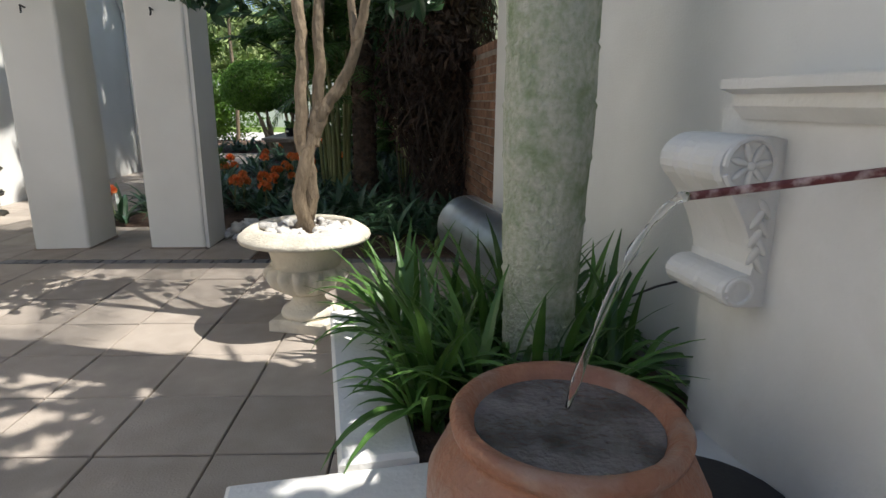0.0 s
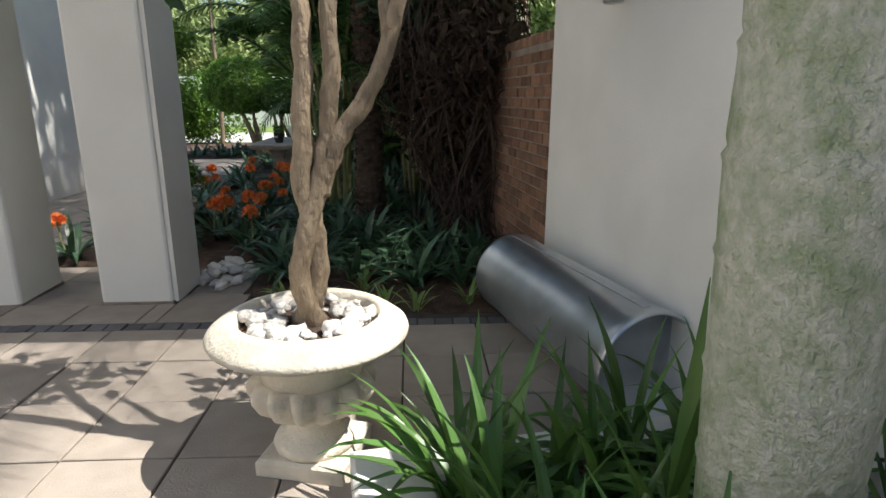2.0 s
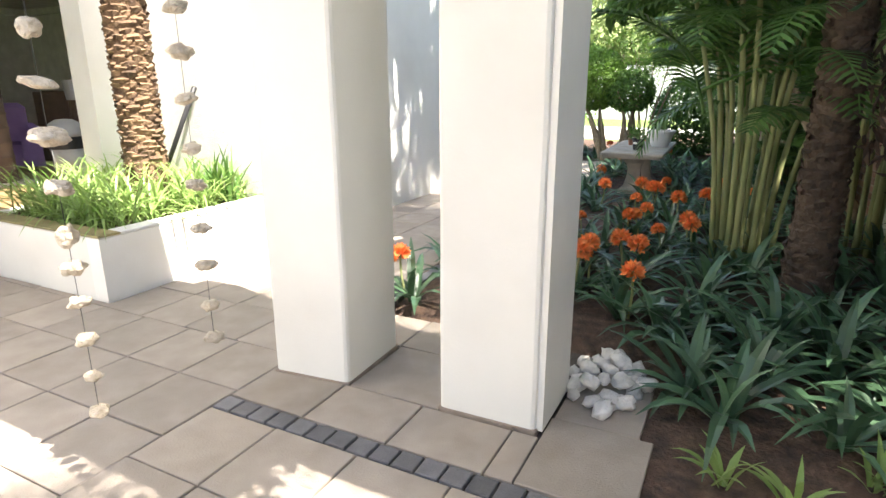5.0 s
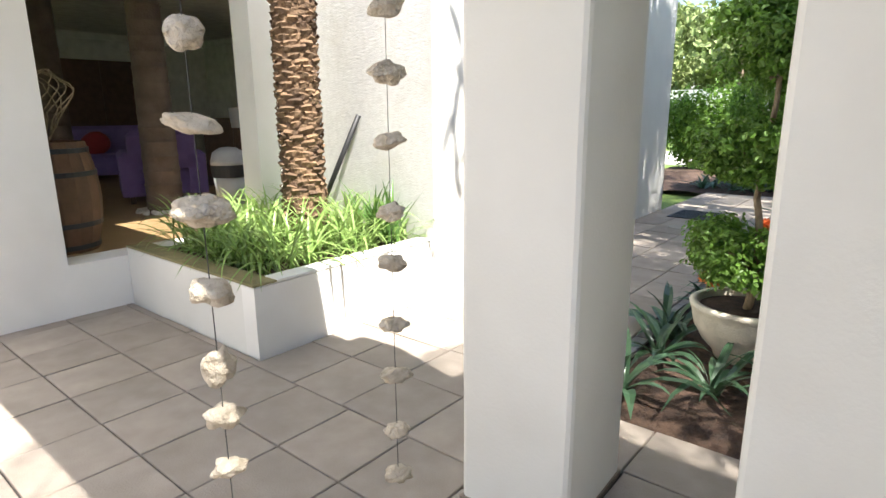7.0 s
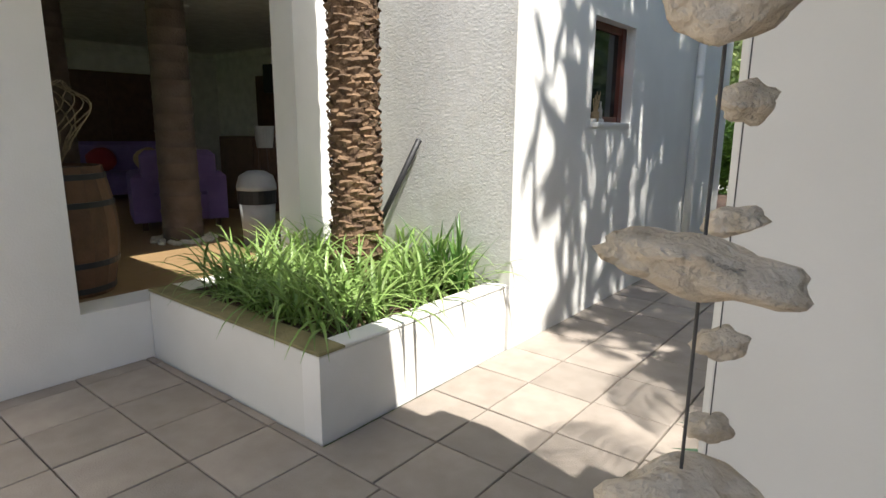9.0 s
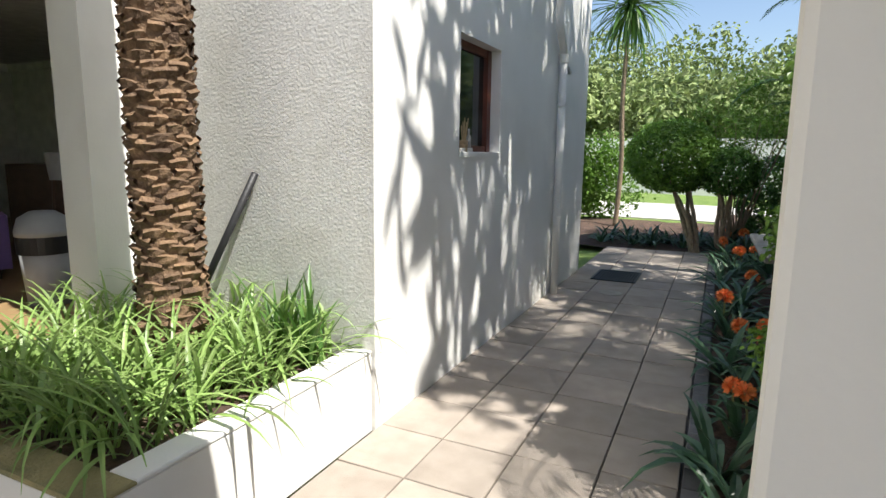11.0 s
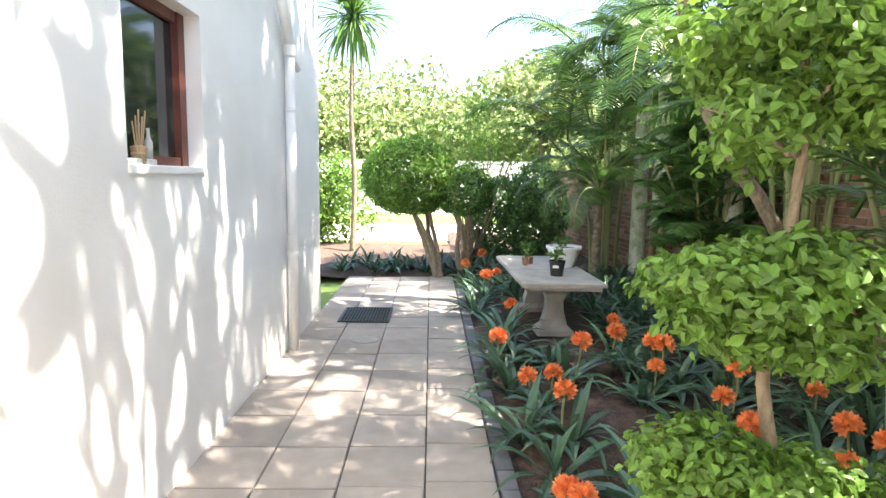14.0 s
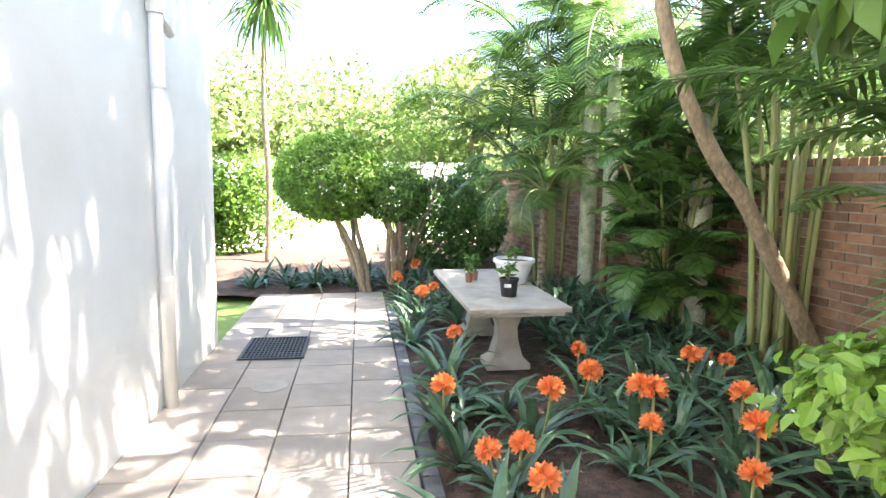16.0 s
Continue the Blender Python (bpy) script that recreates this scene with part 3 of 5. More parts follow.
# ---- urn with the twisted tree ----
def urn(at):
    u = thing("garden_urn", "cream cast-stone urn with fluted bowl, full of pebbles", "urn", at)
    part("plinth", box(-0.165, -0.165, 0, 0.165, 0.165, 0.065, 0.012), URN, u)
    part("foot", lathe([(0.15, 0.065), (0.155, 0.085), (0.145, 0.105), (0.115, 0.115), (0.1, 0.135), (0.085, 0.165), (0.1, 0.18), (0.1, 0.195), (0.08, 0.2)], 32), URN, u, smooth=True)

    def flute(j, a):
        k = (0, 0.1, 0.2, 0.22, 0.2, 0.14, 0.0)[min(j, 6)]
        return 1 + k * (abs(math.cos(a * 7)) - 0.72)
    part("fluted_bowl", lathe([(0.08, 0.195), (0.15, 0.212), (0.2, 0.25), (0.222, 0.295), (0.224, 0.325), (0.212, 0.348), (0.186, 0.356)], 112, flute), URN, u, smooth=True)
    part("neck", lathe([(0.186, 0.345), (0.188, 0.38), (0.196, 0.42), (0.21, 0.46), (0.232, 0.495), (0.25, 0.508)], 48), URN, u, smooth=True)
    part("rim", lathe([(0.2, 0.5), (0.26, 0.502), (0.335, 0.5), (0.352, 0.505), (0.357, 0.518), (0.352, 0.532), (0.33, 0.55), (0.295, 0.572), (0.268, 0.582), (0.255, 0.58), (0.247, 0.565), (0.243, 0.53), (0.235, 0.52), (0.1, 0.52)], 56,
                      lambda j, a: 1 + 0.008 * noise.noise((math.cos(a) * 5, math.sin(a) * 5, j * 0.7))), URN, u, "chipped sloping rolled rim", smooth=True)
    part("soil", lathe([(0.24, 0.515), (0.242, 0.535), (0.1, 0.54)], 24), SOIL, u, "dark soil")
    for i in range(64):
        a, r = i * 2.4, 0.075 + 0.145 * math.sqrt((i % 32 + 1) / 33)
        q = random.choice((0.012, 0.018, 0.024, 0.036))
        part("pebble", blob(q * 1.3, q, q * 0.75, 0.7, i, 9, 6), PEBBLE, u, smooth=True, at=pose(r * math.cos(a), r * math.sin(a), 0.55 + (0.014 if i > 36 else 0), random.uniform(-25, 25), 0, i * 40))
    return u


def wavy(points, n=5, amp=0.008):
    """A smooth line through the points with small wobbles."""
    pts = [Vector(p) for p in points]
    out = []
    for i in range(len(pts) - 1):
        p0, p1, p2, p3 = pts[max(i - 1, 0)], pts[i], pts[i + 1], pts[min(i + 2, len(pts) - 1)]
        for j in range(n):
            t = j / n
            q = 0.5 * (2 * p1 + (p2 - p0) * t + (2 * p0 - 5 * p1 + 4 * p2 - p3) * t * t + (3 * p1 - p0 - 3 * p2 + p3) * t ** 3)
            out.append(q + Vector((random.uniform(-amp, amp), random.uniform(-amp, amp), 0)))
    return out + [pts[-1]]


def limb(points, r0, r1, amp=0.006, seg=12, n=5):
    line = wavy(points, n, amp)
    k = len(line) - 1
    return tube(line, [(r0 + (r1 - r0) * (i / k) ** 0.8) * random.uniform(0.95, 1.06) for i in range(k + 1)], seg, 0.05)


URN_AT = (0.17, 3.4)
urn(pose(*URN_AT, 0.0, 0, 0, -14)).scale = (1.06, 1.06, 1.06)
tree = thing("potted_tree", "small tree with twisted pale-brown trunk in the urn", "tree", pose(*URN_AT, 0.56))
part("trunk", join(limb([(-0.02, 0, 0), (0.035, 0.01, 0.18), (0.04, 0.0, 0.36), (0.01, -0.01, 0.55), (0.02, 0, 0.8), (0.03, 0, 1.2), (-0.06, 0.05, 1.8), (-0.2, 0.1, 2.4)], 0.05, 0.026),
                   limb([(0.03, 0.0, 0), (-0.015, -0.035, 0.2), (0.03, -0.03, 0.42), (0.085, 0.0, 0.62), (0.12, 0, 0.85), (0.13, 0, 1.2), (0.2, 0.1, 1.7), (0.3, 0.3, 2.4)], 0.044, 0.024)), BARK, tree, smooth=True)
part("limb", limb([(0.06, 0.0, 0.5), (0.13, 0.0, 0.68), (0.25, 0.0, 0.86), (0.34, 0.0, 1.08), (0.42, -0.03, 1.4), (0.6, -0.1, 2.0)], 0.042, 0.022), BARK, tree, smooth=True)
part("limb", limb([(0.33, 0.0, 1.05), (0.3, 0.06, 1.3), (0.35, 0.2, 1.8)], 0.03, 0.012), BARK, tree, smooth=True)
part("limb", limb([(-0.06, 0.05, 1.8), (-0.5, 0.1, 2.1), (-0.9, 0.0, 2.3)], 0.025, 0.01), BARK, tree, smooth=True)
rng = np.random.default_rng(3)
p1, n1 = cloud((-0.35, 0.3, 2.35), (0.7, 0.7, 0.55), 520, rng, 0.3, 12, 0.42)
p2, n2 = cloud((-0.4, 0.4, 1.38), (0.5, 0.45, 0.2), 150, rng, 0.2, 6, 0.5)
p3, n3 = cloud((0.65, 0.35, 1.4), (0.4, 0.45, 0.18), 90, rng, 0.2, 6, 0.5)
part("crown", leaves(np.concatenate([p1, p2, p3]), np.concatenate([n1, n2, n3]), 0.12, rng, 0.5, 0.7, 1.0), LEAF_DARK, tree, "broad drooping dark green leaves")


# ---- palms ----
def ringed(r0, r1, h, rings, lip=0.012):
    prof = []
    for i in range(rings):
        z = h * i / rings
        r = r0 + (r1 - r0) * i / rings
        s = h / rings
        prof += [(r + lip * 0.3, z), (r, z + s * 0.35), (r + lip * 0.2, z + s * 0.88), (r + lip, z + s * 0.95)]
    return lathe(prof, 26, lambda j, a: 1 + 0.02 * noise.noise((math.cos(a) * 2, math.sin(a) * 2, j * 0.4)))


def fronds(parent, top, count, length, curl, lifts, width, mat, leaflets=34, hang=0.5, slim=0.022, turn=0.0):
    for i in range(count):
        rib, blades = frond(top, turn + i * 2.4 + random.uniform(-0.2, 0.2), length * random.uniform(0.85, 1.1), random.uniform(*lifts), curl * random.uniform(0.8, 1.2), width, leaflets, slim, hang)
        f = part("frond", blades, mat, parent)
        part("rib", rib, STEM, f)


royal = thing("royal_palm", "stout palm with smooth ringed green-grey trunk", "palm", pose(1.34, 2.36, 0))


def royal_radius(z):
    ring = abs((z * 4.6 + 0.15 * noise.noise((z * 5, 2, 0))) % 1 - 0.5)
    return 0.14 + 0.035 * min(1, z / 1.3) + (0.005 if ring > 0.465 else -0.005 if ring > 0.44 else 0.0) + 0.004 * noise.noise((z * 3, 0, 0))


part("trunk", lathe([(royal_radius(z), z) for z in np.linspace(0.05, 7.4, 420).tolist()], 36,
                    lambda j, a: 1 + 0.03 * noise.noise((math.cos(a) * 1.5, math.sin(a) * 1.5, j * 0.06)) + 0.006 * noise.noise((math.cos(a) * 6, math.sin(a) * 6, j * 0.3))), PALM_BARK, royal, smooth=True)
fronds(royal, (0, 0, 7.4), 6, 2.6, 110, (5, 70), 0.5, LEAF, 40)

date = thing("date_palm", "date palm with shaggy scaled brown trunk in the planter", "palm", pose(-5.42, 6.62, 0.4))
V, F = [], []
part("trunk", lathe([(0.19, 0), (0.185, 0.4), (0.17, 0.7), (0.165, 7.0)], 18), DATE_BARK, date)
scales = []
for row in range(86):
    z = 0.03 + row * 0.046
    r = (0.2 if z < 0.35 else 0.175 - 0.004 * min(z, 2))
    for k in range(8):
        a = 2 * math.pi * (k + 0.5 * (row % 2)) / 8 + random.uniform(-0.12, 0.12)
        m = pose(r * math.cos(a), r * math.sin(a), z + random.uniform(-0.014, 0.014), 0, 0, math.degrees(a)) @ pose(0, 0, 0, random.uniform(-14, 14), random.uniform(-8, 24), random.uniform(-14, 14))
        w = random.uniform(0.045, 0.075)
        t = random.uniform(0.014, 0.032)
        scales.append(moved(([(-0.012, -w, -0.026), (-0.012, w, -0.026), (t * 0.6, -w * 0.85, 0.014), (t * 0.6, w * 0.85, 0.014), (t, 0, 0.02), (0.012, 0, -0.024), (-0.01, -w * 0.8, 0.03), (-0.01, w * 0.8, 0.03)],
                             [(0, 5, 4, 2), (5, 1, 3, 4), (2, 4, 6), (4, 3, 7), (4, 7, 6)]), m))
tagged(part("leaf_base", join(*scales), DATE_BARK, date, "overlapping cut leaf bases"), kind="stuff")
fronds(date, (0, 0, 7.0), 12, 2.4, 130, (10, 75), 0.42, LEAF, 44, 0.3, 0.016)

trunk2 = thing("date_palm", "dark shaggy date palm trunk among the bamboo palms", "palm", pose(0.1, 7.75, 0))
part("trunk", lathe([(0.17, -0.02), (0.15, 0.5), (0.13, 0.9), (0.12, 5.2)], 18), DARK_BARK, trunk2)
part("leaf_base", to_mesh("leaf_base", moved(join(*scales), Matrix.Diagonal((0.8, 0.8, 1.3, 1))), DARK_BARK), None, trunk2)
fronds(trunk2, (0, 0, 5.2), 10, 2.6, 120, (0, 70), 0.45, LEAF_DARK, 40)


def cane_palm(x, y, canes, height, spread, label, mat=LEAF, frond_length=1.5, seed=1, per=4, leaflets=24, width=0.36, low=0.0, stout=1.0):
    """A clump of ringed canes with feather fronds."""
    random.seed(seed)
    c = thing("cane_palm", label, "palm", pose(x, y, 0), "cane palms along the brick wall")
    for i in range(canes):
        a, r = i * 2.4, spread * 0.3 * math.sqrt(i / canes)
        h = height * random.uniform(0.55, 1.0)
        top = Vector((r * math.cos(a) * 3.2 + random.uniform(-0.1, 0.1), r * math.sin(a) * 3.2, h))
        cane = part("cane", limb([(r * math.cos(a), r * math.sin(a), 0), (r * math.cos(a) * 1.5, r * math.sin(a) * 1.5, h * 0.5), top], stout * random.uniform(0.02, 0.034), stout * 0.016, 0.003, 8, 4), STEM, c, smooth=True)
        sets = []
        for k in range(per):
            rib, bl = frond(top * (1 - low * k / per) - Vector((0, 0, 0.06 * k)), a + k * 2.2 + random.uniform(-0.4, 0.4), frond_length * random.uniform(0.75, 1.15), random.uniform(25, 75), random.uniform(80, 130), width, leaflets, 0.025, 0.35, 9)
            sets += [rib, bl]
        part("fronds", join(*sets), mat, c)
    return c


cane_palm(-0.35, 8.6, 16, 3.4, 0.9, "dense green bamboo palm with upright canes", PALM_LEAF, 1.4, 11, 6, 24, 0.36, 0.35)
cane_palm(0.7, 9.4, 12, 3.8, 0.9, "tall bamboo palm with pale ringed canes", PALM_LEAF, 1.6, 12)
cane_palm(0.42, 12.85, 18, 2.7, 0.7, "dense hanging cane palm before the brick wall", PALM_LEAF, 0.95, 14, 9, 30, 0.34, 0.75)
cane_palm(-0.1, 15.6, 10, 3.8, 0.8, "arching cane palm with long fronds", PALM_LEAF, 2.0, 15, 5, 36, 0.5, 0.4)
cane_palm(0.7, 11.6, 13, 4.2, 0.8, "tall cane palm leaning over the bed", PALM_LEAF, 1.8, 16, 5, 32, 0.45, 0.2, 1.15)
cane_palm(0.9, 17.0, 8, 4.6, 0.9, "tall cane palm behind the wall", PALM_LEAF, 2.2, 17, 4, 36, 0.5)
pyg = thing("pygmy_palm", "small feathery palm with an arching green crown", "palm", pose(-0.45, 14.9, 0))
part("trunk", ringed(0.07, 0.055, 1.45, 18), BARK, pyg, smooth=True)
fronds(pyg, (0, 0, 1.45), 15, 1.25, 140, (15, 75), 0.34, PALM_LEAF, 34, 0.4, 0.014)
for x, y, h, s in ((1.9, 9.2, 10.4, 1), (1.1, 10.4, 10.8, 2), (0.5, 12.6, 10.2, 3), (3.4, 4.4, 8.0, 4), (0.2, 14.9, 9.4, 5)):
    random.seed(s)
    tp = thing("tall_palm", "tall slender palm behind the brick wall", "palm", pose(x, y, -0.1), "tall palms behind the wall")
    part("trunk", ringed(0.12, 0.09, h, 40, 0.006), PALM_BARK, tp, smooth=True)
    fronds(tp, (0, 0, h), 12, 3.0, 120, (0, 70), 0.6, PALM_LEAF, 34, 0.8, 0.03)
lean = thing("leaning_tree", "slender leaning tree trunk in the bed", "tree", pose(0.85, 11.2, 0))
part("trunk", limb([(0.06, 0, -0.02), (-0.12, 0, 0.25), (-0.78, 0, 1.38), (-1.2, 0, 1.93), (-1.6, 0, 2.78), (-1.8, 0.1, 4.2)], 0.085, 0.05, 0.005, 14), BARK, lean, smooth=True)
p1, n1 = cloud((-1.5, 0.0, 4.4), (1.6, 1.8, 0.8), 2200, rng, 0.3, 12, 0.42)
part("crown", leaves(p1, n1, 0.13, rng, 0.5, 0.7, 0.8), LEAF, lean)
p1, n1 = cloud((-2.2, -2.6, 2.25), (0.35, 0.3, 0.14), 34, rng, 0.2, 5, 0.5)
part("hanging_twig", limb([(-1.55, 0.0, 2.75), (-1.9, -1.4, 2.8), (-2.2, -2.6, 2.4)], 0.006, 0.003), BARK, lean)
part("hanging_leaves", leaves(p1, n1, 0.2, rng, 0.6, 0.4, 1.8), LEAF, lean, "broad drooping leaves")
slim_palm = thing("slender_palm", "slender grey palm trunk before the brick wall", "palm", pose(0.38, 14.6, -0.02))
part("trunk", ringed(0.1, 0.085, 3.5, 18, 0.008), PALM_BARK, slim_palm, smooth=True)
fronds(slim_palm, (0, 0, 3.5), 15, 2.4, 125, (0, 70), 0.5, PALM_LEAF, 44, 0.6, 0.024)
stump = thing("palm_stump", "split brown palm stump against the brick wall", "stump", pose(0.22, 14.35, -0.02))
part("stump", limb([(0, 0, 0), (0.01, 0, 0.4), (0.03, 0, 0.95)], 0.07, 0.05, 0.006, 10), DATE_BARK, stump)

# tall broad-leaved trees behind the walls, unseen, added to dapple house, path and terrace
def shade_tree(x, y, h, centre, radii, count, seed, size=0.2, slim=0.45, droop=0.8, lumps=40):
    r = np.random.default_rng(seed)
    t = thing("shade_tree", "tall unseen spreading tree, added to cast shade", "tree", pose(x, y, -0.1), "tall trees behind the wall")
    c = Vector(centre) - Vector((x, y, -0.1))
    part("trunk", limb([(0, 0, 0), (0.1, 0.1, h * 0.35), tuple(c * 0.75), tuple(c)], 0.16, 0.06, 0.02, 12), BARK, t, smooth=True)
    for k in range(5):
        a = k * 1.3
        part("limb", limb([tuple(c * 0.7), tuple(c * 0.9 + Vector((radii[0] * 0.4 * math.cos(a), radii[1] * 0.4 * math.sin(a), 0.2))), tuple(c + Vector((radii[0] * 0.8 * math.cos(a), radii[1] * 0.8 * math.sin(a), 0.5)))], 0.06, 0.015, 0.03, 8), BARK, t)
    p, q = cloud(tuple(c), radii, count, r, 0.2, lumps, 0.23)
    part("crown", leaves(p, q, size, r, slim, 0.8, droop), LEAF, t)


shade_tree(1.9, 9.4, 8, (0.2, 10.6, 9.3), (2.5, 3.6, 1.9), 1000, 5, 0.6, 0.2, 3.0)
shade_tree(2.4, 6.6, 8, (0.6, 7.4, 9.7), (2.3, 1.15, 1.9), 300, 7, 0.6, 0.2, 3.0)
shade_tree(4.3, 1.0, 5, (2.75, 0.85, 5.3), (1.7, 1.9, 0.8), 2300, 11, lumps=22)
shade_tree(3.3, 6.8, 6, (3.4, 6.2, 5.6), (1.9, 2.2, 1.5), 8000, 6)
shade_tree(2.5, 7.6, 4, (1.3, 6.6, 4.4), (1.2, 1.6, 0.7), 6000, 9)
shade_tree(3.6, 8.6, 8, (2.2, 7.2, 9.5), (1.1, 1.7, 1.0), 520, 13, 0.26, 0.4)

# dry vines and shaded undergrowth against the brick wall
vine = thing("dry_vine", "tangle of dry brown vines hanging on the brick wall", "vine", pose(1.15, 6.95, 0), kind="stuff")
random.seed(21)
part("stem_tangle", join(*[limb([(random.uniform(-0.6, 0.5), random.uniform(-0.3, 0.6), 0), (random.uniform(-0.6, 0.5), random.uniform(-0.3, 0.6), 1.0), (random.uniform(-0.7, 0.6), random.uniform(-0.3, 0.6), 2.0), (random.uniform(-0.9, 0.6), random.uniform(-0.3, 0.6), 3.4)], random.uniform(0.004, 0.012), 0.004, 0.02, 6, 4) for _ in range(110)]), VINE, vine)
p1, n1 = cloud((-0.1, 0.3, 2.0), (1.0, 0.8, 1.7), 6500, rng, 0.1, 16, 0.4)
part("dead_leaves", leaves(p1, n1, 0.13, rng, 0.3, 0.8, 1.5), DRY, vine)
p1, n1 = cloud((-0.2, 0.4, 2.7), (1.3, 0.9, 1.1), 2600, rng, 0.1, 14, 0.4)
part("leaves", leaves(p1, n1, 0.12, rng, 0.45, 0.8, 1.0), LEAF_DARK, vine)

# ---- strap-leaved plants ----
def clump(count, length, width, lifts, curls, spread, seg=6):
    return join(*[blade((random.uniform(-spread, spread), random.uniform(-spread, spread), 0), i * 2.4 + random.uniform(-0.4, 0.4), length * random.uniform(0.6, 1.15), width * random.uniform(0.7, 1.2),
                        random.uniform(*lifts), random.uniform(*curls), seg) for i in range(count)])


def leafy(c, blades, count, spread):
    for k in range(count):
        part("leaf", blades[k % len(blades)], None, c, at=pose(random.uniform(-spread, spread), random.uniform(-spread, spread), 0, 0, 0, k * 137.5 + random.uniform(-25, 25)))


def blade_set(n, length, width, lifts, curls, mat, seg=6):
    return [to_mesh("leaf", blade((0, 0, 0), 0, length * random.uniform(0.6, 1.15), width * random.uniform(0.7, 1.2), random.uniform(*lifts), random.uniform(*curls), seg), mat) for _ in range(n)]


random.seed(5)
strap = blade_set(18, 0.6, 0.044, (38, 86), (40, 135), BLADE, 8)
tall = to_mesh("tall_leaves", clump(4, 0.92, 0.045, (80, 89), (5, 30), 0.05, 8), BLADE)
for i, (a, b) in enumerate(((1.1, 2.1), (1.05, 2.42), (0.98, 2.75), (0.8, 2.2), (0.72, 2.55), (0.6, 2.95), (0.3, 2.15), (0.25, 2.5), (0.3, 2.85), (0.85, 2.98), (0.55, 2.1), (1.12, 2.9))):
    c = thing("strap_plant", "glossy green strap-leaved plant in the fountain bed", "plant", WALL @ pose(a, b, 0.1, 0, 0, i * 47), "strap-leaved plants by the fountain")
    leafy(c, strap, 44, 0.09)
    if i == 4:
        part("tall_leaves", tall, None, c)
spring = blade_set(22, 0.62, 0.024, (35, 86), (50, 180), BLADE_SUN, 7)
k = 0
for i in range(9):
    for j in range(5):
        x, y = -6.1 + i * 0.163 + random.uniform(-0.05, 0.05), 5.84 + j * 0.31 + random.uniform(-0.07, 0.07)
        if (x + 5.42) ** 2 + (y - 6.62) ** 2 > 0.07:
            c = thing("grass_clump", "bright green strappy grass clump in the planter", "plant", pose(x, y, 0.41, 0, 0, k * 67), "grass clumps in the planter")
            leafy(c, spring, 27, 0.12)
            k += 1
tallgrass = to_mesh("leaves", clump(16, 0.62, 0.04, (60, 88), (10, 50), 0.05), BLADE)
c = thing("strap_plant", "upright broad-leaved plant against the roughcast wall", "plant", pose(-4.72, 6.95, 0.41), "grass clumps in the planter")
part("leaves", tallgrass, None, c)
c = thing("strap_plant", "upright broad-leaved plant against the roughcast wall", "plant", pose(-4.98, 7.0, 0.41, 0, 0, 80), "grass clumps in the planter")
part("leaves", tallgrass, None, c)

random.seed(8)
clivia_leaf = blade_set(14, 0.54, 0.058, (30, 78), (50, 125), CLIVIA, 5)


def umbel():
    """A round head of small trumpet flowers with pointed petals."""
    out = []
    for i in range(12):
        e, a = math.acos(1 - 1.35 * (i + 0.5) / 12), i * 2.4
        d = Vector((math.sin(e) * math.cos(a), math.sin(e) * math.sin(a), math.cos(e)))
        m = Matrix.Translation(d * 0.012) @ d.to_track_quat("Z", "Y").to_matrix().to_4x4()
        for q in range(6):
            b = math.pi * q / 3
            c, s = math.cos(b), math.sin(b)
            pet = [(0.004 * c, 0.004 * s, 0), (0.018 * c - 0.017 * s, 0.018 * s + 0.017 * c, 0.04), (0.034 * c, 0.034 * s, 0.062), (0.018 * c + 0.017 * s, 0.018 * s - 0.017 * c, 0.04)]
            out.append(moved((pet, [(0, 1, 2), (0, 2, 3)]), m))
    return join(*out)


heads = [to_mesh("flower_head", umbel(), PETAL) for _ in range(2)]
stalk = to_mesh("flower_stalk", tube([(0, 0, 0), (0.01, 0, 0.17), (0.0, 0, 0.31)], 0.008, 6), STEM)


def clivia(x, y, i, flowering):
    c = thing("clivia", "dark-leaved clivia with orange flower heads" if flowering else "clivia with dark arching strap leaves, not in flower", "plant",
              pose(x, y, -0.02, 0, 0, i * 77), "clivias in the bed")
    c.scale = [random.uniform(0.85, 1.2)] * 3
    leafy(c, clivia_leaf, 15 + i % 4, 0.03)
    for h in range(flowering):
        m = pose(0.07 * math.cos(h * 2.5), 0.07 * math.sin(h * 2.5), 0.02, random.uniform(-12, 12), random.uniform(-12, 12), h * 90)
        st = part("flower_stalk", stalk, None, c, at=m)
        part("flower_head", heads[h % 2], None, st, at=pose(0, 0, 0.3))


BLOOMS = ((-2.5, 10.58), (-2.0, 10.3), (-2.27, 9.69), (-2.2, 9.2), (-1.43, 10.7), (-1.32, 10.2), (-1.53, 9.8), (-0.63, 10.8), (-0.25, 11.05), (-0.67, 10.15), (-1.04, 9.65),
          (-1.28, 8.77), (-1.75, 8.7), (-2.45, 6.5), (-1.42, 7.2), (-1.05, 6.85), (-1.0, 8.4), (-0.72, 8.65), (-1.6, 6.95), (-1.5, 7.75), (-1.1, 7.6), (-2.3, 11.6), (-1.2, 11.35), (-2.35, 13.6),
          (-2.1, 14.2), (-1.7, 14.6), (-2.5, 14.9), (-1.2, 9.2), (-0.5, 9.5), (-2.45, 8.1))
i = 0
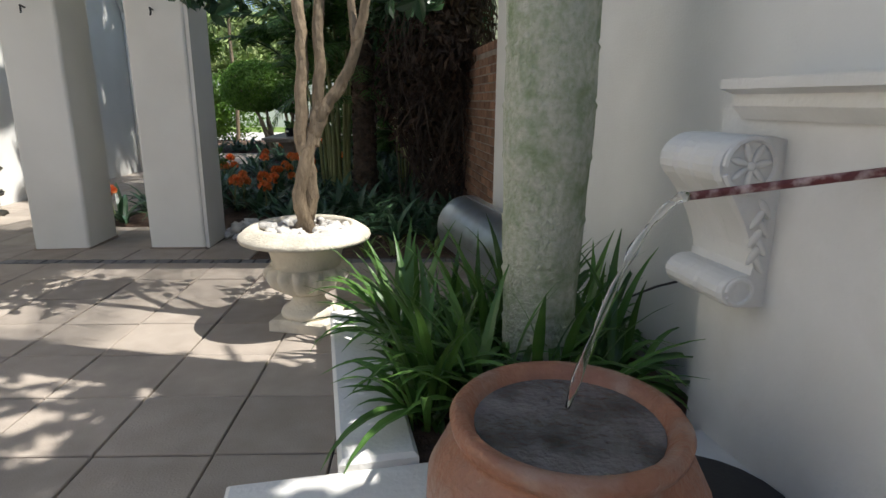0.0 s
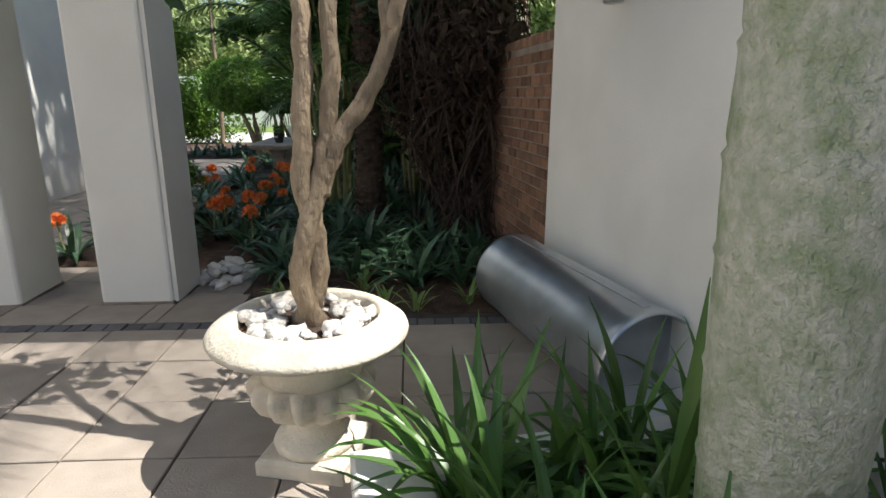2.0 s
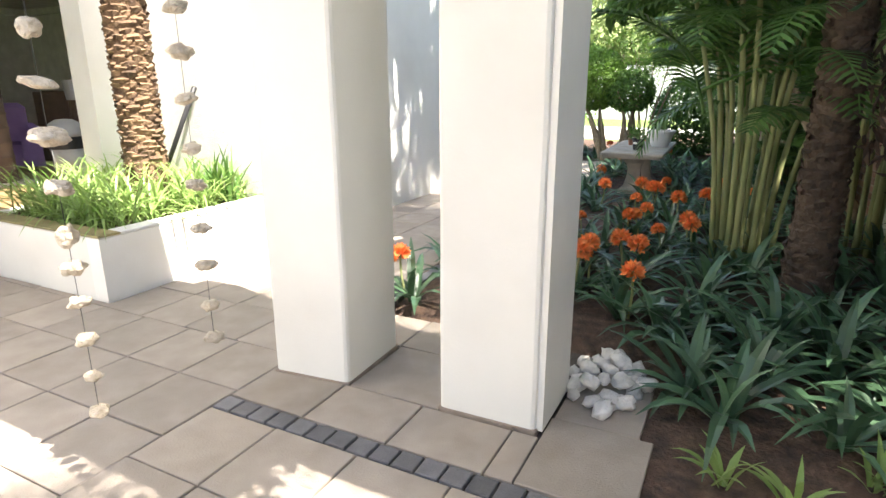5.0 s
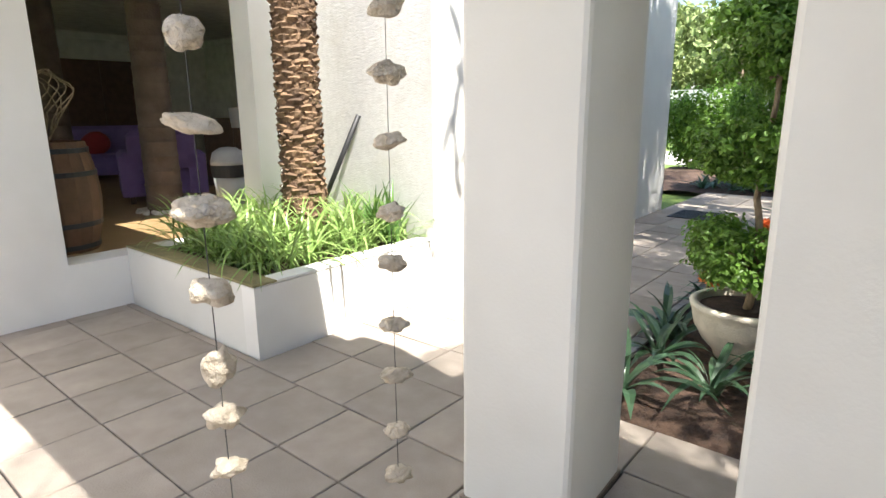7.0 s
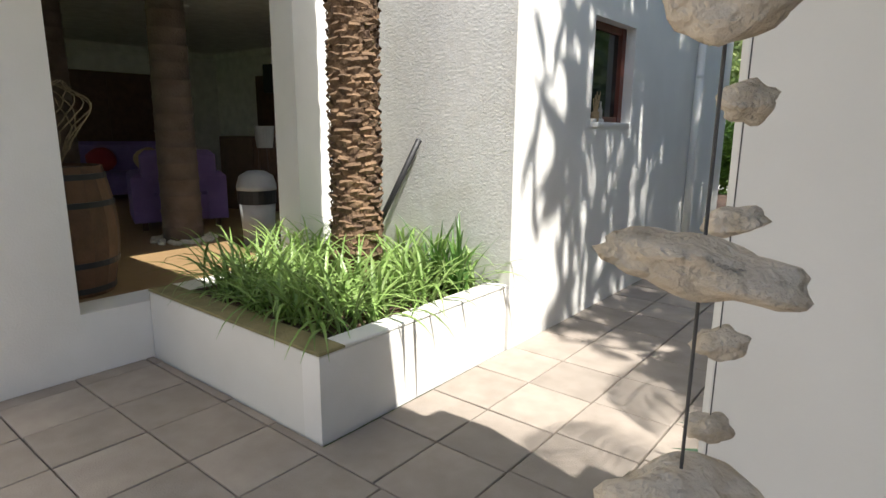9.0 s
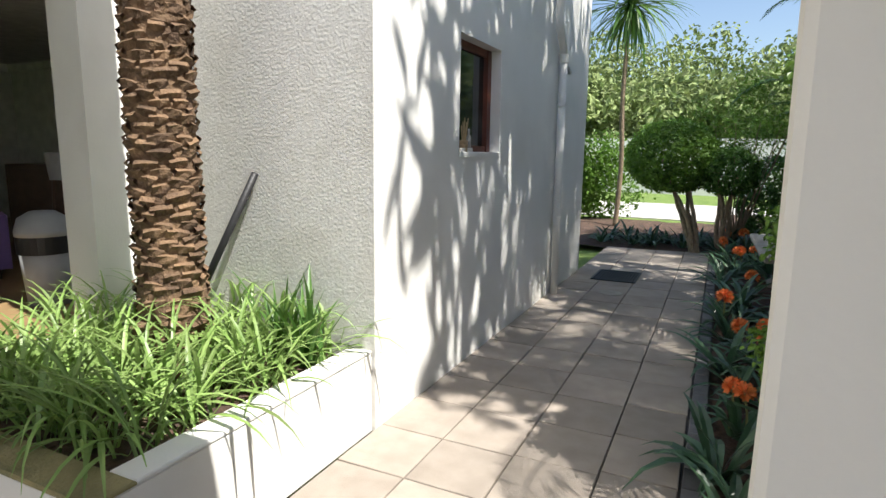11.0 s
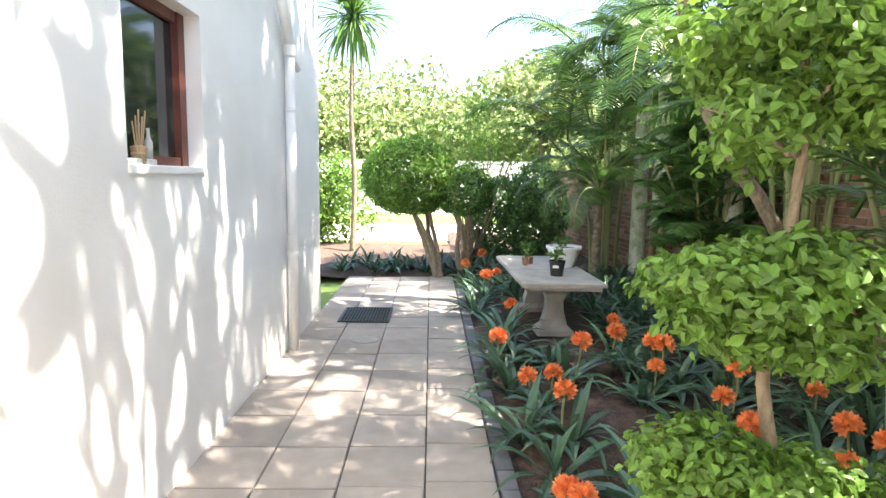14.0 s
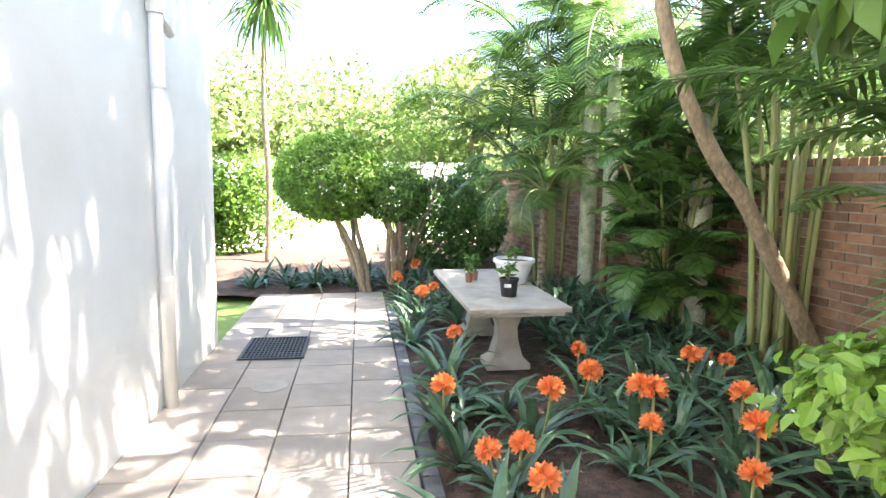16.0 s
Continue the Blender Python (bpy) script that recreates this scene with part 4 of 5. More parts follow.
for gy in range(21):
    for gx in range(8):
        x, y = -2.42 + gx * 0.45 + random.uniform(-0.13, 0.13), 6.75 + gy * 0.41 + random.uniform(-0.1, 0.1)
        edge = 1.56 - (y - 5.19) * 0.1 - 0.35
        if x > edge or (x + 2.05) ** 2 + (y - 7.46) ** 2 < 0.17 or (-2.15 < x < -1.4 and 11.0 < y < 13.2) or (x - 0.1) ** 2 + (y - 7.75) ** 2 < 0.12:
            continue
        if min((x - u) ** 2 + (y - w) ** 2 for u, w in BLOOMS) < 0.05 or (i * 5 % 7 == 0 and x < -2.1):
            i += 1
            continue
        clivia(x, y, i, 0)
        i += 1
for x, y in BLOOMS:
    clivia(x, y, i, 1 + (i % 3 == 0))
    i += 1
for x, y in ((0.35, 5.95), (0.9, 6.35), (-0.2, 6.2), (0.4, 6.45), (1.1, 6.0), (0.65, 6.6), (-0.1, 6.75), (0.35, 6.95), (-0.55, 6.3), (-0.45, 6.85), (-0.35, 5.75), (0.75, 5.8), (-0.75, 6.6), (0.1, 5.75), (0.5, 6.2), (0.15, 6.35), (-0.25, 6.5), (0.75, 6.25), (0.95, 5.6), (0.6, 5.55), (-0.5, 5.95), (0.2, 6.65), (1.15, 6.4)):
    clivia(x, y, i, 0)
    i += 1
young = blade_set(8, 0.26, 0.028, (45, 85), (40, 110), BLADE_LIGHT)
for k, (x, y) in enumerate(((0.38, 5.02), (0.6, 5.06), (-0.1, 5.22), (-0.35, 5.27), (0.95, 5.2), (0.2, 5.5))):
    c = thing("young_plant", "small light green strap-leaved plant in bare soil", "plant", pose(x, y, -0.02, 0, 0, k * 61), "young plants at the edge of the bed")
    leafy(c, young, 11, 0.03)
for k in range(16):
    clivia(-4.6 + k * 0.16 + random.uniform(-0.1, 0.1), 15.55 + 0.3 * (k % 3), i, 1 if k > 9 and k % 2 else 0)
    i += 1

# ---- bowl with the cloud-pruned shrub ----
bowl = thing("bowl_planter", "wide weathered cream stone bowl planter with relief band", "planter", pose(-2.05, 7.46, 0))
bowl.scale = (0.82, 0.82, 0.86)
part("bowl", lathe([(0.2, -0.02), (0.22, 0.03), (0.3, 0.12), (0.37, 0.24), (0.39, 0.32), (0.385, 0.35), (0.41, 0.37), (0.415, 0.4), (0.395, 0.415), (0.36, 0.41), (0.345, 0.36), (0.2, 0.33)], 48,
                   lambda j, a: 1 + (0.025 * math.sin(a * 14) if 2 <= j <= 4 else 0) + 0.006 * noise.noise((math.cos(a) * 4, math.sin(a) * 4, j))), URN, bowl, smooth=True)
part("soil", lathe([(0.34, 0.33), (0.35, 0.36), (0.1, 0.365)], 24), SOIL, bowl)
shrub = thing("cloud_shrub", "cloud-pruned shrub with three tiers of bright leaves", "shrub", pose(-2.05, 7.46, 0.31))
part("trunk", join(limb([(0, 0, 0), (0.03, 0, 0.35), (-0.02, 0.02, 0.8), (0.03, 0, 1.3), (0, 0, 1.8)], 0.028, 0.012),
                   *[limb([(0, 0, z), (0.13 * math.cos(a), 0.13 * math.sin(a), z + 0.1), (0.27 * math.cos(a), 0.27 * math.sin(a), z + 0.16)], 0.012, 0.004) for z in (0.25, 0.85, 1.4) for a in (0.3, 2.3, 4.4)]), BARK, shrub, smooth=True)
for z, rx, rz, cnt, mat in ((0.36, 0.52, 0.26, 6000, LEAF_LIGHT), (1.0, 0.52, 0.23, 5600, LEAF_LIGHT), (1.62, 0.5, 0.33, 6000, LEAF_LIGHT)):
    p1, n1 = cloud((0, 0, z), (rx, rx, rz), cnt, rng, 0.25, 22, 0.32)
    part("tier", leaves(p1, n1 + np.array((0, 0, 0.6)), 0.04, rng, 0.62, 0.6, 0.1), mat, shrub)

# ---- bench with pots ----
bench = thing("stone_bench", "weathered cast-concrete garden bench on two pedestals", "bench", pose(-1.79, 12.33, 0, 0, 0, 1))
part("top", join(box(-0.38, -0.97, 0.535, 0.38, 0.97, 0.575), box(-0.42, -1.01, 0.575, 0.42, 1.01, 0.62, 0.012)), CONCRETE, bench)
for y in (-0.55, 0.55):
    v, f = [], []
    ring = [(-0.19, 0.14, 0), (-0.19, 0.14, 0.05), (-0.13, 0.1, 0.1), (-0.09, 0.075, 0.26), (-0.085, 0.072, 0.36), (-0.11, 0.085, 0.44), (-0.17, 0.13, 0.5), (-0.2, 0.15, 0.536)]
    for w, d, z in ring:
        v += [(w, -d, z), (-w, -d, z), (-w, d, z), (w, d, z)]
    f = [(4 * j + i, 4 * j + (i + 1) % 4, 4 * j + 4 + (i + 1) % 4, 4 * j + 4 + i) for j in range(len(ring) - 1) for i in range(4)]
    part("pedestal", (v, f), CONCRETE, bench, at=pose(0, y, 0))


def pot(x, y, r0, r1, h, mat, label, plant, z=0.62):
    q = thing("plant_pot", label, "pot", pose(x, y, z), "pots on the bench")
    part("body", lathe([(r0, 0), (r1 * 0.96, h * 0.86), (r1 * 1.03, h * 0.87), (r1 * 1.03, h), (r1 * 0.92, h), (r1 * 0.9, h * 0.85), (r1 * 0.4, h * 0.84)], 28), mat, q, smooth=False)
    part("soil", lathe([(r1 * 0.88, h * 0.8), (r1 * 0.88, h * 0.88)], 16), SOIL, q)
    if plant:
        w = thing("seedling", "small green seedling growing in a pot", "plant", pose(x, y, z + h * 0.85))
        p, nn = cloud((0, 0, 0.1), (plant, plant, 0.1), 60, rng, 0.1, 5, 0.5)
        part("leaves", leaves(p, nn, 0.06, rng, 0.4), LEAF, w)
        part("stem", tube([(0, 0, 0), (0.01, 0, 0.1)], 0.004, 5), STEM, w)
    return q


q = pot(-1.76, 11.79, 0.065, 0.085, 0.16, BLACK, "black plastic nursery pot with white label", 0.08)
part("label_strip", moved(box(-0.03, -0.004, 0, 0.03, 0.0, 0.03), pose(-0.03, -0.077, 0.09, 10, 0, -20)), WHITE, q, "white paper label")
pot(-1.54, 12.45, 0.12, 0.2, 0.24, WHITE, "wide white bowl-shaped plant pot", 0.12)
pot(-1.98, 12.5, 0.03, 0.04, 0.09, TERRACOTTA, "tiny terracotta pot with a seedling", 0.03)
pot(-1.9, 12.62, 0.03, 0.04, 0.09, TERRACOTTA, "tiny terracotta pot with a seedling", 0.03)

# ---- far planting ----
def ball_bush(x, y, z, r, rz, count, label, mat=LEAF_LIGHT, size=0.07, trunk=True, foot=(0.0, 0.0)):
    b = thing("topiary_bush", label, "bush", pose(x, y, -0.05))
    if trunk:
        for k in range(4):
            a = 0.6 + k * 1.57
            part("trunk", limb([(foot[0] + 0.05 * math.cos(a), foot[1] + 0.05 * math.sin(a), 0), (foot[0] * 0.75 + 0.09 * math.cos(a + 0.9), foot[1] * 0.75 + 0.09 * math.sin(a + 0.9), z * 0.3),
                                (foot[0] * 0.4 + 0.2 * r * math.cos(a + 0.4), foot[1] * 0.4 + 0.2 * r * math.sin(a + 0.4), z * 0.62), (0.5 * r * math.cos(a), 0.5 * r * math.sin(a), z)], 0.055, 0.022, 0.008), BARK, b, smooth=True)
    d = rng.normal(0, 1, (count, 3))
    d /= np.linalg.norm(d, axis=1, keepdims=True)
    q = np.array([noise.noise(Vector(v) * 3.0) for v in d.tolist()])[:, None]
    d[:, 2] = np.maximum(d[:, 2], -0.88)
    p = d * (1 + 0.1 * q) * rng.uniform(0.55, 1.0, (count, 1)) ** 0.35 * np.array((r, r, rz)) + np.array((0, 0, z))
    part("crown", leaves(p, d, size, rng, 0.55, 0.6, 0.2), mat, b)
    return b


ball_bush(-3.45, 15.6, 1.68, 0.82, 0.66, 11000, "round clipped topiary bush on bare twisted stems", foot=(0.5, -0.35))
ball_bush(-2.55, 15.4, 1.45, 0.5, 0.42, 3000, "smaller clipped bush beside the topiary", LEAF)
ball_bush(-1.5, 17.3, 0.85, 0.85, 0.9, 5000, "dense low green shrub before the brick wall", PALM_LEAF, 0.09, False)
ball_bush(-0.75, 18.6, 1.0, 0.7, 1.05, 4000, "dense low green shrub before the brick wall", PALM_LEAF, 0.09, False)
olive = thing("wispy_shrub", "wispy many-stemmed shrub with fine pale leaves", "shrub", pose(-2.35, 16.1, 0))
for a in np.linspace(0, 6, 13).tolist():
    part("branch", limb([(0, 0, 0), (0.3 * math.cos(a), 0.3 * math.sin(a), 0.9), (0.75 * math.cos(a), 0.75 * math.sin(a), 2.2)], 0.022, 0.006, 0.015, 8), BARK, olive)
p1, n1 = cloud((0.1, 0, 2.2), (1.2, 1.1, 1.15), 5200, rng, 0.1, 26, 0.3)
part("crown", leaves(p1, n1, 0.06, rng, 0.3, 0.8, 0.0), LEAF_LIGHT, olive)
hedge = thing("hedge", "tall loose green hedge beside the drive", "hedge", pose(-5.75, 19.6, -0.1))
p1, n1 = cloud((0, 0, 1.2), (1.7, 0.9, 1.45), 8000, rng, 0.2, 24, 0.4)
part("foliage", leaves(p1, n1, 0.11, rng, 0.5, 0.7, 0.1), LEAF_LIGHT, hedge)
yucca = thing("dracaena_tree", "slender bare-trunked tree with a spiky leaf crown", "tree", pose(-4.8, 18.3, -0.1))
part("trunk", limb([(0, 0, 0), (0.06, 0, 1.5), (0.0, 0, 3.0), (0.05, 0, 4.9)], 0.06, 0.045, 0.004, 12), BARK, yucca, smooth=True)
part("crown", join(*[moved(blade((0, 0, 0), i * 2.4, random.uniform(1.1, 1.6), 0.06, random.uniform(-55, 80), random.uniform(30, 100), 6), pose(0.05, 0, 4.9 + 0.2 * random.random())) for i in range(220)]), LEAF, yucca)

solid("road", box(-40, 21.5, -0.2, 30, 27, -0.09), ROAD, "pale sunlit concrete drive", "road")
solid("wall_far", box(-30, 33, -0.2, 2, 33.4, 2.4), WHITE, "white boundary wall beyond the lawn", "wall")
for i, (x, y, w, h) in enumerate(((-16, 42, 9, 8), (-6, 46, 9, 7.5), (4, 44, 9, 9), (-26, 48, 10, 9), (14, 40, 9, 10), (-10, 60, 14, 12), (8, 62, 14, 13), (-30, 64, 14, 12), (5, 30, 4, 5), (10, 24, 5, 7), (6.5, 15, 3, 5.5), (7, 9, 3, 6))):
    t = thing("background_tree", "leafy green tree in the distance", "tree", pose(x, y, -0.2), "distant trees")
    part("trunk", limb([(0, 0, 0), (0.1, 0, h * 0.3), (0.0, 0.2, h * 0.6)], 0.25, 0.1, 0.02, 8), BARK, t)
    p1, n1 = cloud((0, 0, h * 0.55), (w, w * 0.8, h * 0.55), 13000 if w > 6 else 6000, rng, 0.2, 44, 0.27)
    part("crown", leaves(p1, n1, 0.42 if w > 6 else 0.24, rng, 0.6, 0.7, 0.1), HAZED_WOODS, t)

# ---- hanging stone chimes ----
def chime(x, y, stones, top):
    """Stones as (height, half length, half thickness) down one line."""
    c = thing("stone_chime", "string of flat weathered stones hanging from the roof", "ornament", pose(x, y, 0), "stone chimes")
    part("line", tube([(0, 0, stones[-1][0]), (0, 0, top)], 0.0012, 5), LINE, c)
    for i, (z, half, thick) in enumerate(stones):
        part("stone", blob(half, half * 0.7, thick, 0.38, i * 1.7 + 5 * x, 22, 14), CHIME, c, smooth=True, at=pose(0, 0, z, random.uniform(-10, 10), random.uniform(-12, 12), 40 + random.uniform(-30, 30)))


random.seed(31)
chime(-2.34, 4.07, [(2.283, 0.046, 0.020), (2.034, 0.041, 0.026), (1.854, 0.046, 0.020), (1.697, 0.035, 0.031), (1.541, 0.055, 0.018), (1.378, 0.055, 0.029), (1.222, 0.042, 0.026), (1.062, 0.032, 0.037),
                    (0.956, 0.037, 0.027), (0.837, 0.036, 0.020), (0.701, 0.035, 0.022), (0.565, 0.031, 0.020), (0.430, 0.033, 0.024)], 2.95)
chime(-2.46, 4.69, [(2.3, 0.045, 0.025), (2.14, 0.045, 0.025), (1.98, 0.04, 0.02), (1.826, 0.046, 0.026), (1.66, 0.048, 0.03), (1.48, 0.046, 0.023), (1.28, 0.042, 0.024), (1.13, 0.042, 0.025), (0.94, 0.044, 0.022),
                    (0.775, 0.046, 0.024), (0.59, 0.042, 0.026), (0.436, 0.045, 0.026)], 2.95)

stick = thing("black_pipe", "black plastic pipe leaning on the roughcast wall", "pipe", pose(0, 0, 0))
part("pipe", tube([(-5.82, 6.98, 0.42), (-5.27, 7.15, 1.52)], 0.024, 10), BLACK, stick, smooth=True)
lamp = thing("wall_light", "cylindrical brushed steel outdoor wall light", "lamp", WALL @ pose(0, 0.9, 1.84))
part("body", moved(lathe([(0.045, 0), (0.05, 0.01), (0.05, 0.2), (0.045, 0.22)], 20), pose(0.09, 0, 0)), STEEL, lamp, smooth=True)
part("mount", box(0, -0.03, 0.08, 0.05, 0.03, 0.14), STEEL, lamp)
random.seed(41)
for i in range(24):
    a, r = i * 2.4, 0.042 * math.sqrt(i) + 0.02
    q = random.uniform(0.03, 0.055)
    solid("white_stone", blob(q * 1.3, q, q * 0.75, 0.5, i * 2, 10, 7), PEBBLE, "rough white stone in a small heap", "stone", "", pose(-0.92 + r * math.cos(a) * 0.9, 5.85 + r * math.sin(a) * 1.4, 0.03 + (0.06 if i < 8 else 0), 20 * math.sin(i), 25 * math.cos(i), i * 50), True, "heap of white stones")

# ---- lounge furniture ----
def barrel(at):
    b = thing("wine_barrel", "old oak wine barrel with steel hoops", "barrel", at)
    stave = to_mesh("stave", (lambda n=9: ([(0.27 + 0.07 * math.sin(math.pi * j / (n - 1)) , s * (0.048 + 0.012 * math.sin(math.pi * j / (n - 1))), 0.92 * j / (n - 1)) for j in range(n) for s in (-1, 1)],
                                           [(2 * j, 2 * j + 1, 2 * j + 3, 2 * j + 2) for j in range(n - 1)]))(), BARREL)
    for i in range(18):
        part("stave", stave, None, b, at=pose(0, 0, 0, 0, 0, i * 20))
    for z in (0.05, 0.24, 0.66, 0.85):
        r = 0.27 + 0.07 * math.sin(math.pi * z / 0.92) + 0.006
        part("hoop", lathe([(r, z - 0.02), (r + 0.004, z - 0.02), (r + 0.004, z + 0.02), (r, z + 0.02)], 36), DARK_METAL, b, "worn steel hoop")
    part("lid", lathe([(0.262, 0.885), (0.262, 0.9)], 30), BARREL, b)
    return b


barrel(pose(-6.95, 5.2, 0.41))
wreath = thing("twig_arrangement", "bundle of dry twigs standing on the barrel", "ornament", pose(-6.95, 5.2, 1.31))
for i in range(14):
    part("twig", limb([(0, 0, 0), (0.15 * math.cos(i), 0.15 * math.sin(i), 0.25), (0.25 * math.cos(i + 0.6), 0.25 * math.sin(i + 0.6), 0.45), (0.1 * math.cos(i + 2), 0.1 * math.sin(i + 2), 0.6)], 0.008, 0.003, 0.01, 6), BARK, wreath)
for x, y in ((-8.25, 6.72), (-10.4, 6.35)):
    c = thing("palm_column", "palm-trunk column holding up the lounge ceiling", "column", pose(x, y, 0.41), "lounge columns")
    part("shaft", ringed(0.2, 0.17, 2.64, 16, 0.012), material("column_bark", (0.17, 0.125, 0.1), 0.9, (0.1, 0.075, 0.06), 5, 0.6, 40), c, smooth=True)
    part("stones", join(*[moved(blob(0.04, 0.035, 0.03, 0.3, k, 8, 5), pose(0.3 * math.cos(k * 2.4) * (0.7 + 0.4 * (k % 5) / 5), 0.3 * math.sin(k * 2.4) * (0.7 + 0.4 * (k % 5) / 5), 0.01)) for k in range(60)]), PEBBLE, c, "ring of grey pebbles")


def sofa(name, label, at, w, mat, cushions):
    s = thing(name, label, "sofa", at)
    part("seat", box(-w / 2, -0.42, 0.1, w / 2, 0.42, 0.44, 0.05), mat, s)
    part("backrest", box(-w / 2, 0.28, 0.44, w / 2, 0.46, 0.92, 0.06), mat, s)
    for k in (-1, 1):
        part("armrest", box(k * w / 2 - 0.11, -0.42, 0.1, k * w / 2 + 0.11, 0.46, 0.66, 0.05), mat, s)
    for i, (x, m) in enumerate(cushions):
        part("cushion", moved(blob(0.23, 0.1, 0.21, 0.1, i, 12, 8), pose(x, 0.2, 0.62, -15, 0, 10 * i)), m, s, smooth=True)
    for x in (-w / 2, w / 2):
        for y in (-0.36, 0.36):
            part("leg", box(x - 0.03, y - 0.03, 0, x + 0.03, y + 0.03, 0.1), WOOD, s)


sofa("sofa", "purple fabric sofa with red and tan cushions", pose(-12.6, 7.6, 0.41, 0, 0, 62), 2.2, PURPLE, ((-0.7, TAN), (0, RED), (0.7, TAN)))
sofa("armchair", "lilac fabric armchair beside the column", pose(-9.3, 7.2, 0.41, 0, 0, 250), 0.8, PURPLE, ())
cab = thing("dark_cabinet", "dark wooden cabinet in the lounge", "cabinet", pose(-9.4, 8.9, 0.41, 0, 0, 20))
part("body", box(-0.9, -0.3, 0, 0.9, 0.3, 1.05, 0.01), WOOD, cab)
for k in (-0.6, 0, 0.6):
    part("door", box(k - 0.28, -0.32, 0.05, k + 0.28, -0.3, 1.0), WOOD, cab)
for x0, y0, x1, y1 in ((-13.99, 5.4, -13.93, 9.4), (-12.5, 10.53, -9.0, 10.59), (-8.6, 10.53, -6.9, 10.59)):
    d = thing("door_1", "tall dark timber folding door in the lounge wall", "door", kind="structure")
    part("leaf", box(x0, y0, 0.41, x1, y1, 2.55), WOOD, d)
    horizontal = x1 - x0 > 0.1
    for k in range(1, 4):
        if horizontal:
            x = x0 + (x1 - x0) * k / 4
            part("stile", box(x - 0.04, y0 - 0.02, 0.41, x + 0.04, y0 - 0.001, 2.55), WOOD, d)
        else:
            y = y0 + (y1 - y0) * k / 4
            part("stile", box(x1 + 0.001, y - 0.04, 0.41, x1 + 0.02, y + 0.04, 2.55), WOOD, d)
binn = thing("litter_bin", "grey plastic litter bin with black liner and swing lid", "bin", pose(-7.5, 7.15, 0.41))
part("body", lathe([(0.15, 0), (0.19, 0.52)], 24), GREY, binn, smooth=True)
part("liner", lathe([(0.193, 0.42), (0.198, 0.52), (0.198, 0.56), (0.185, 0.565)], 24), BLACK, binn, "black bin liner folded over the rim")
part("lid", lathe([(0.2, 0.56), (0.2, 0.6), (0.17, 0.7), (0.09, 0.75), (0.0, 0.76)], 24), GREY, binn, smooth=True)
stool = thing("bucket", "small pale bucket on a dark stand", "bucket", pose(-8.2, 7.75, 0.41))
part("stand", join(*[tube([(0.12 * math.cos(a), 0.12 * math.sin(a), 0), (0.06 * math.cos(a), 0.06 * math.sin(a), 0.95)], 0.014, 6) for a in (0, 2.1, 4.2)]), WOOD, stool)
part("pail", lathe([(0.09, 0.95), (0.12, 1.2), (0.11, 1.2), (0.085, 0.97)], 20), GREY, stool)
speaker = thing("loudspeaker", "dark box loudspeaker under the lounge ceiling", "loudspeaker", pose(-11.6, 10.35, 2.2, 0, 0, 20))
part("body", box(-0.16, -0.14, 0, 0.16, 0.14, 0.5, 0.01), BLACK, speaker)
part("grille", box(-0.13, -0.155, 0.03, 0.13, -0.141, 0.47), DARK_METAL, speaker)
tlamp = thing("table_lamp", "table lamp with orange-brown shade on the cabinet", "lamp", pose(-8.95, 8.95, 1.46))
part("base", lathe([(0.09, 0), (0.09, 0.02), (0.02, 0.03), (0.02, 0.26)], 16), DARK_METAL, tlamp)
part("shade", lathe([(0.2, 0.24), (0.13, 0.5), (0.125, 0.5), (0.19, 0.24)], 24), TERRACOTTA, tlamp, "orange-brown tapered shade")
solid("trim_lounge", join(box(-13.99, 10.5, 2.93, -6.6, 10.598, 3.048), box(-13.998, -0.99, 2.93, -13.9, 10.5, 3.048)), CEILING, "white ceiling cornice in the lounge", "moulding")
spots = to_mesh("downlight", lathe([(0.05, 0), (0.05, 0.012), (0.035, 0.012), (0.03, 0.004)], 16), WHITE)
for x, y in ((-7.6, 5.2), (-7.6, 7.2), (-9.5, 5.2), (-9.5, 7.6), (-11.5, 6.4)):
    ob = new("ceiling_spot", spots)
    ob.matrix_basis = pose(x, y, 3.05, 180)
    tagged(ob, "small recessed white ceiling spotlight, unlit", "lamp", "lounge ceiling spots")

# ---- paving pieces ----
def pieces(name, parent, cells, mat, top=0.0, depth=0.02, gap=0.0045):
    store = {}
    for x0, y0, x1, y1 in cells:
        w, d = round(x1 - x0, 3), round(y1 - y0, 3)
        if (w, d) not in store:
            store[w, d] = to_mesh(name, box(-w / 2 + gap, -d / 2 + gap, -depth, w / 2 - gap, d / 2 - gap, 0, 0.004), mat)
        ob = new(name, store[w, d])
        ob.parent = parent
        ob.matrix_basis = pose((x0 + x1) / 2, (y0 + y1) / 2, top + random.uniform(-0.003, 0.002), random.uniform(-0.25, 0.25), random.uniform(-0.25, 0.25), random.uniform(-0.3, 0.3))


S, SL = 0.452, 0.44
cells = []
for i in range(-2, 8):
    for j in range(0, 17):
        x0, y1 = -1.3 + i * S, 4.763 - j * S
        cells.append((x0, y1 - S, x0 + S, y1))
cells += [(-2.63, 4.763 - (j + 1) * S, -2.204, 4.763 - j * S) for j in range(17)]
for i in range(0, 9):
    for j in range(-1, 18):
        x1, y1 = -2.63 - i * SL, 4.935 - j * S
        if x1 - SL > -6.61:
            cells.append((max(x1 - SL, -6.298), y1 - S, x1, y1))
cells += [(max(-2.63 - (i + 1) * SL, -6.298), 5.387, -2.63 - i * SL, 5.45) for i in range(4, 9)]
pieces("slab", terrace, cells, SLAB)
pieces("paver", terrace, [(-2.63 + i * 0.115, 4.765, -2.63 + (i + 1) * 0.115, 4.885) for i in range(34)], COBBLE, gap=0.006)
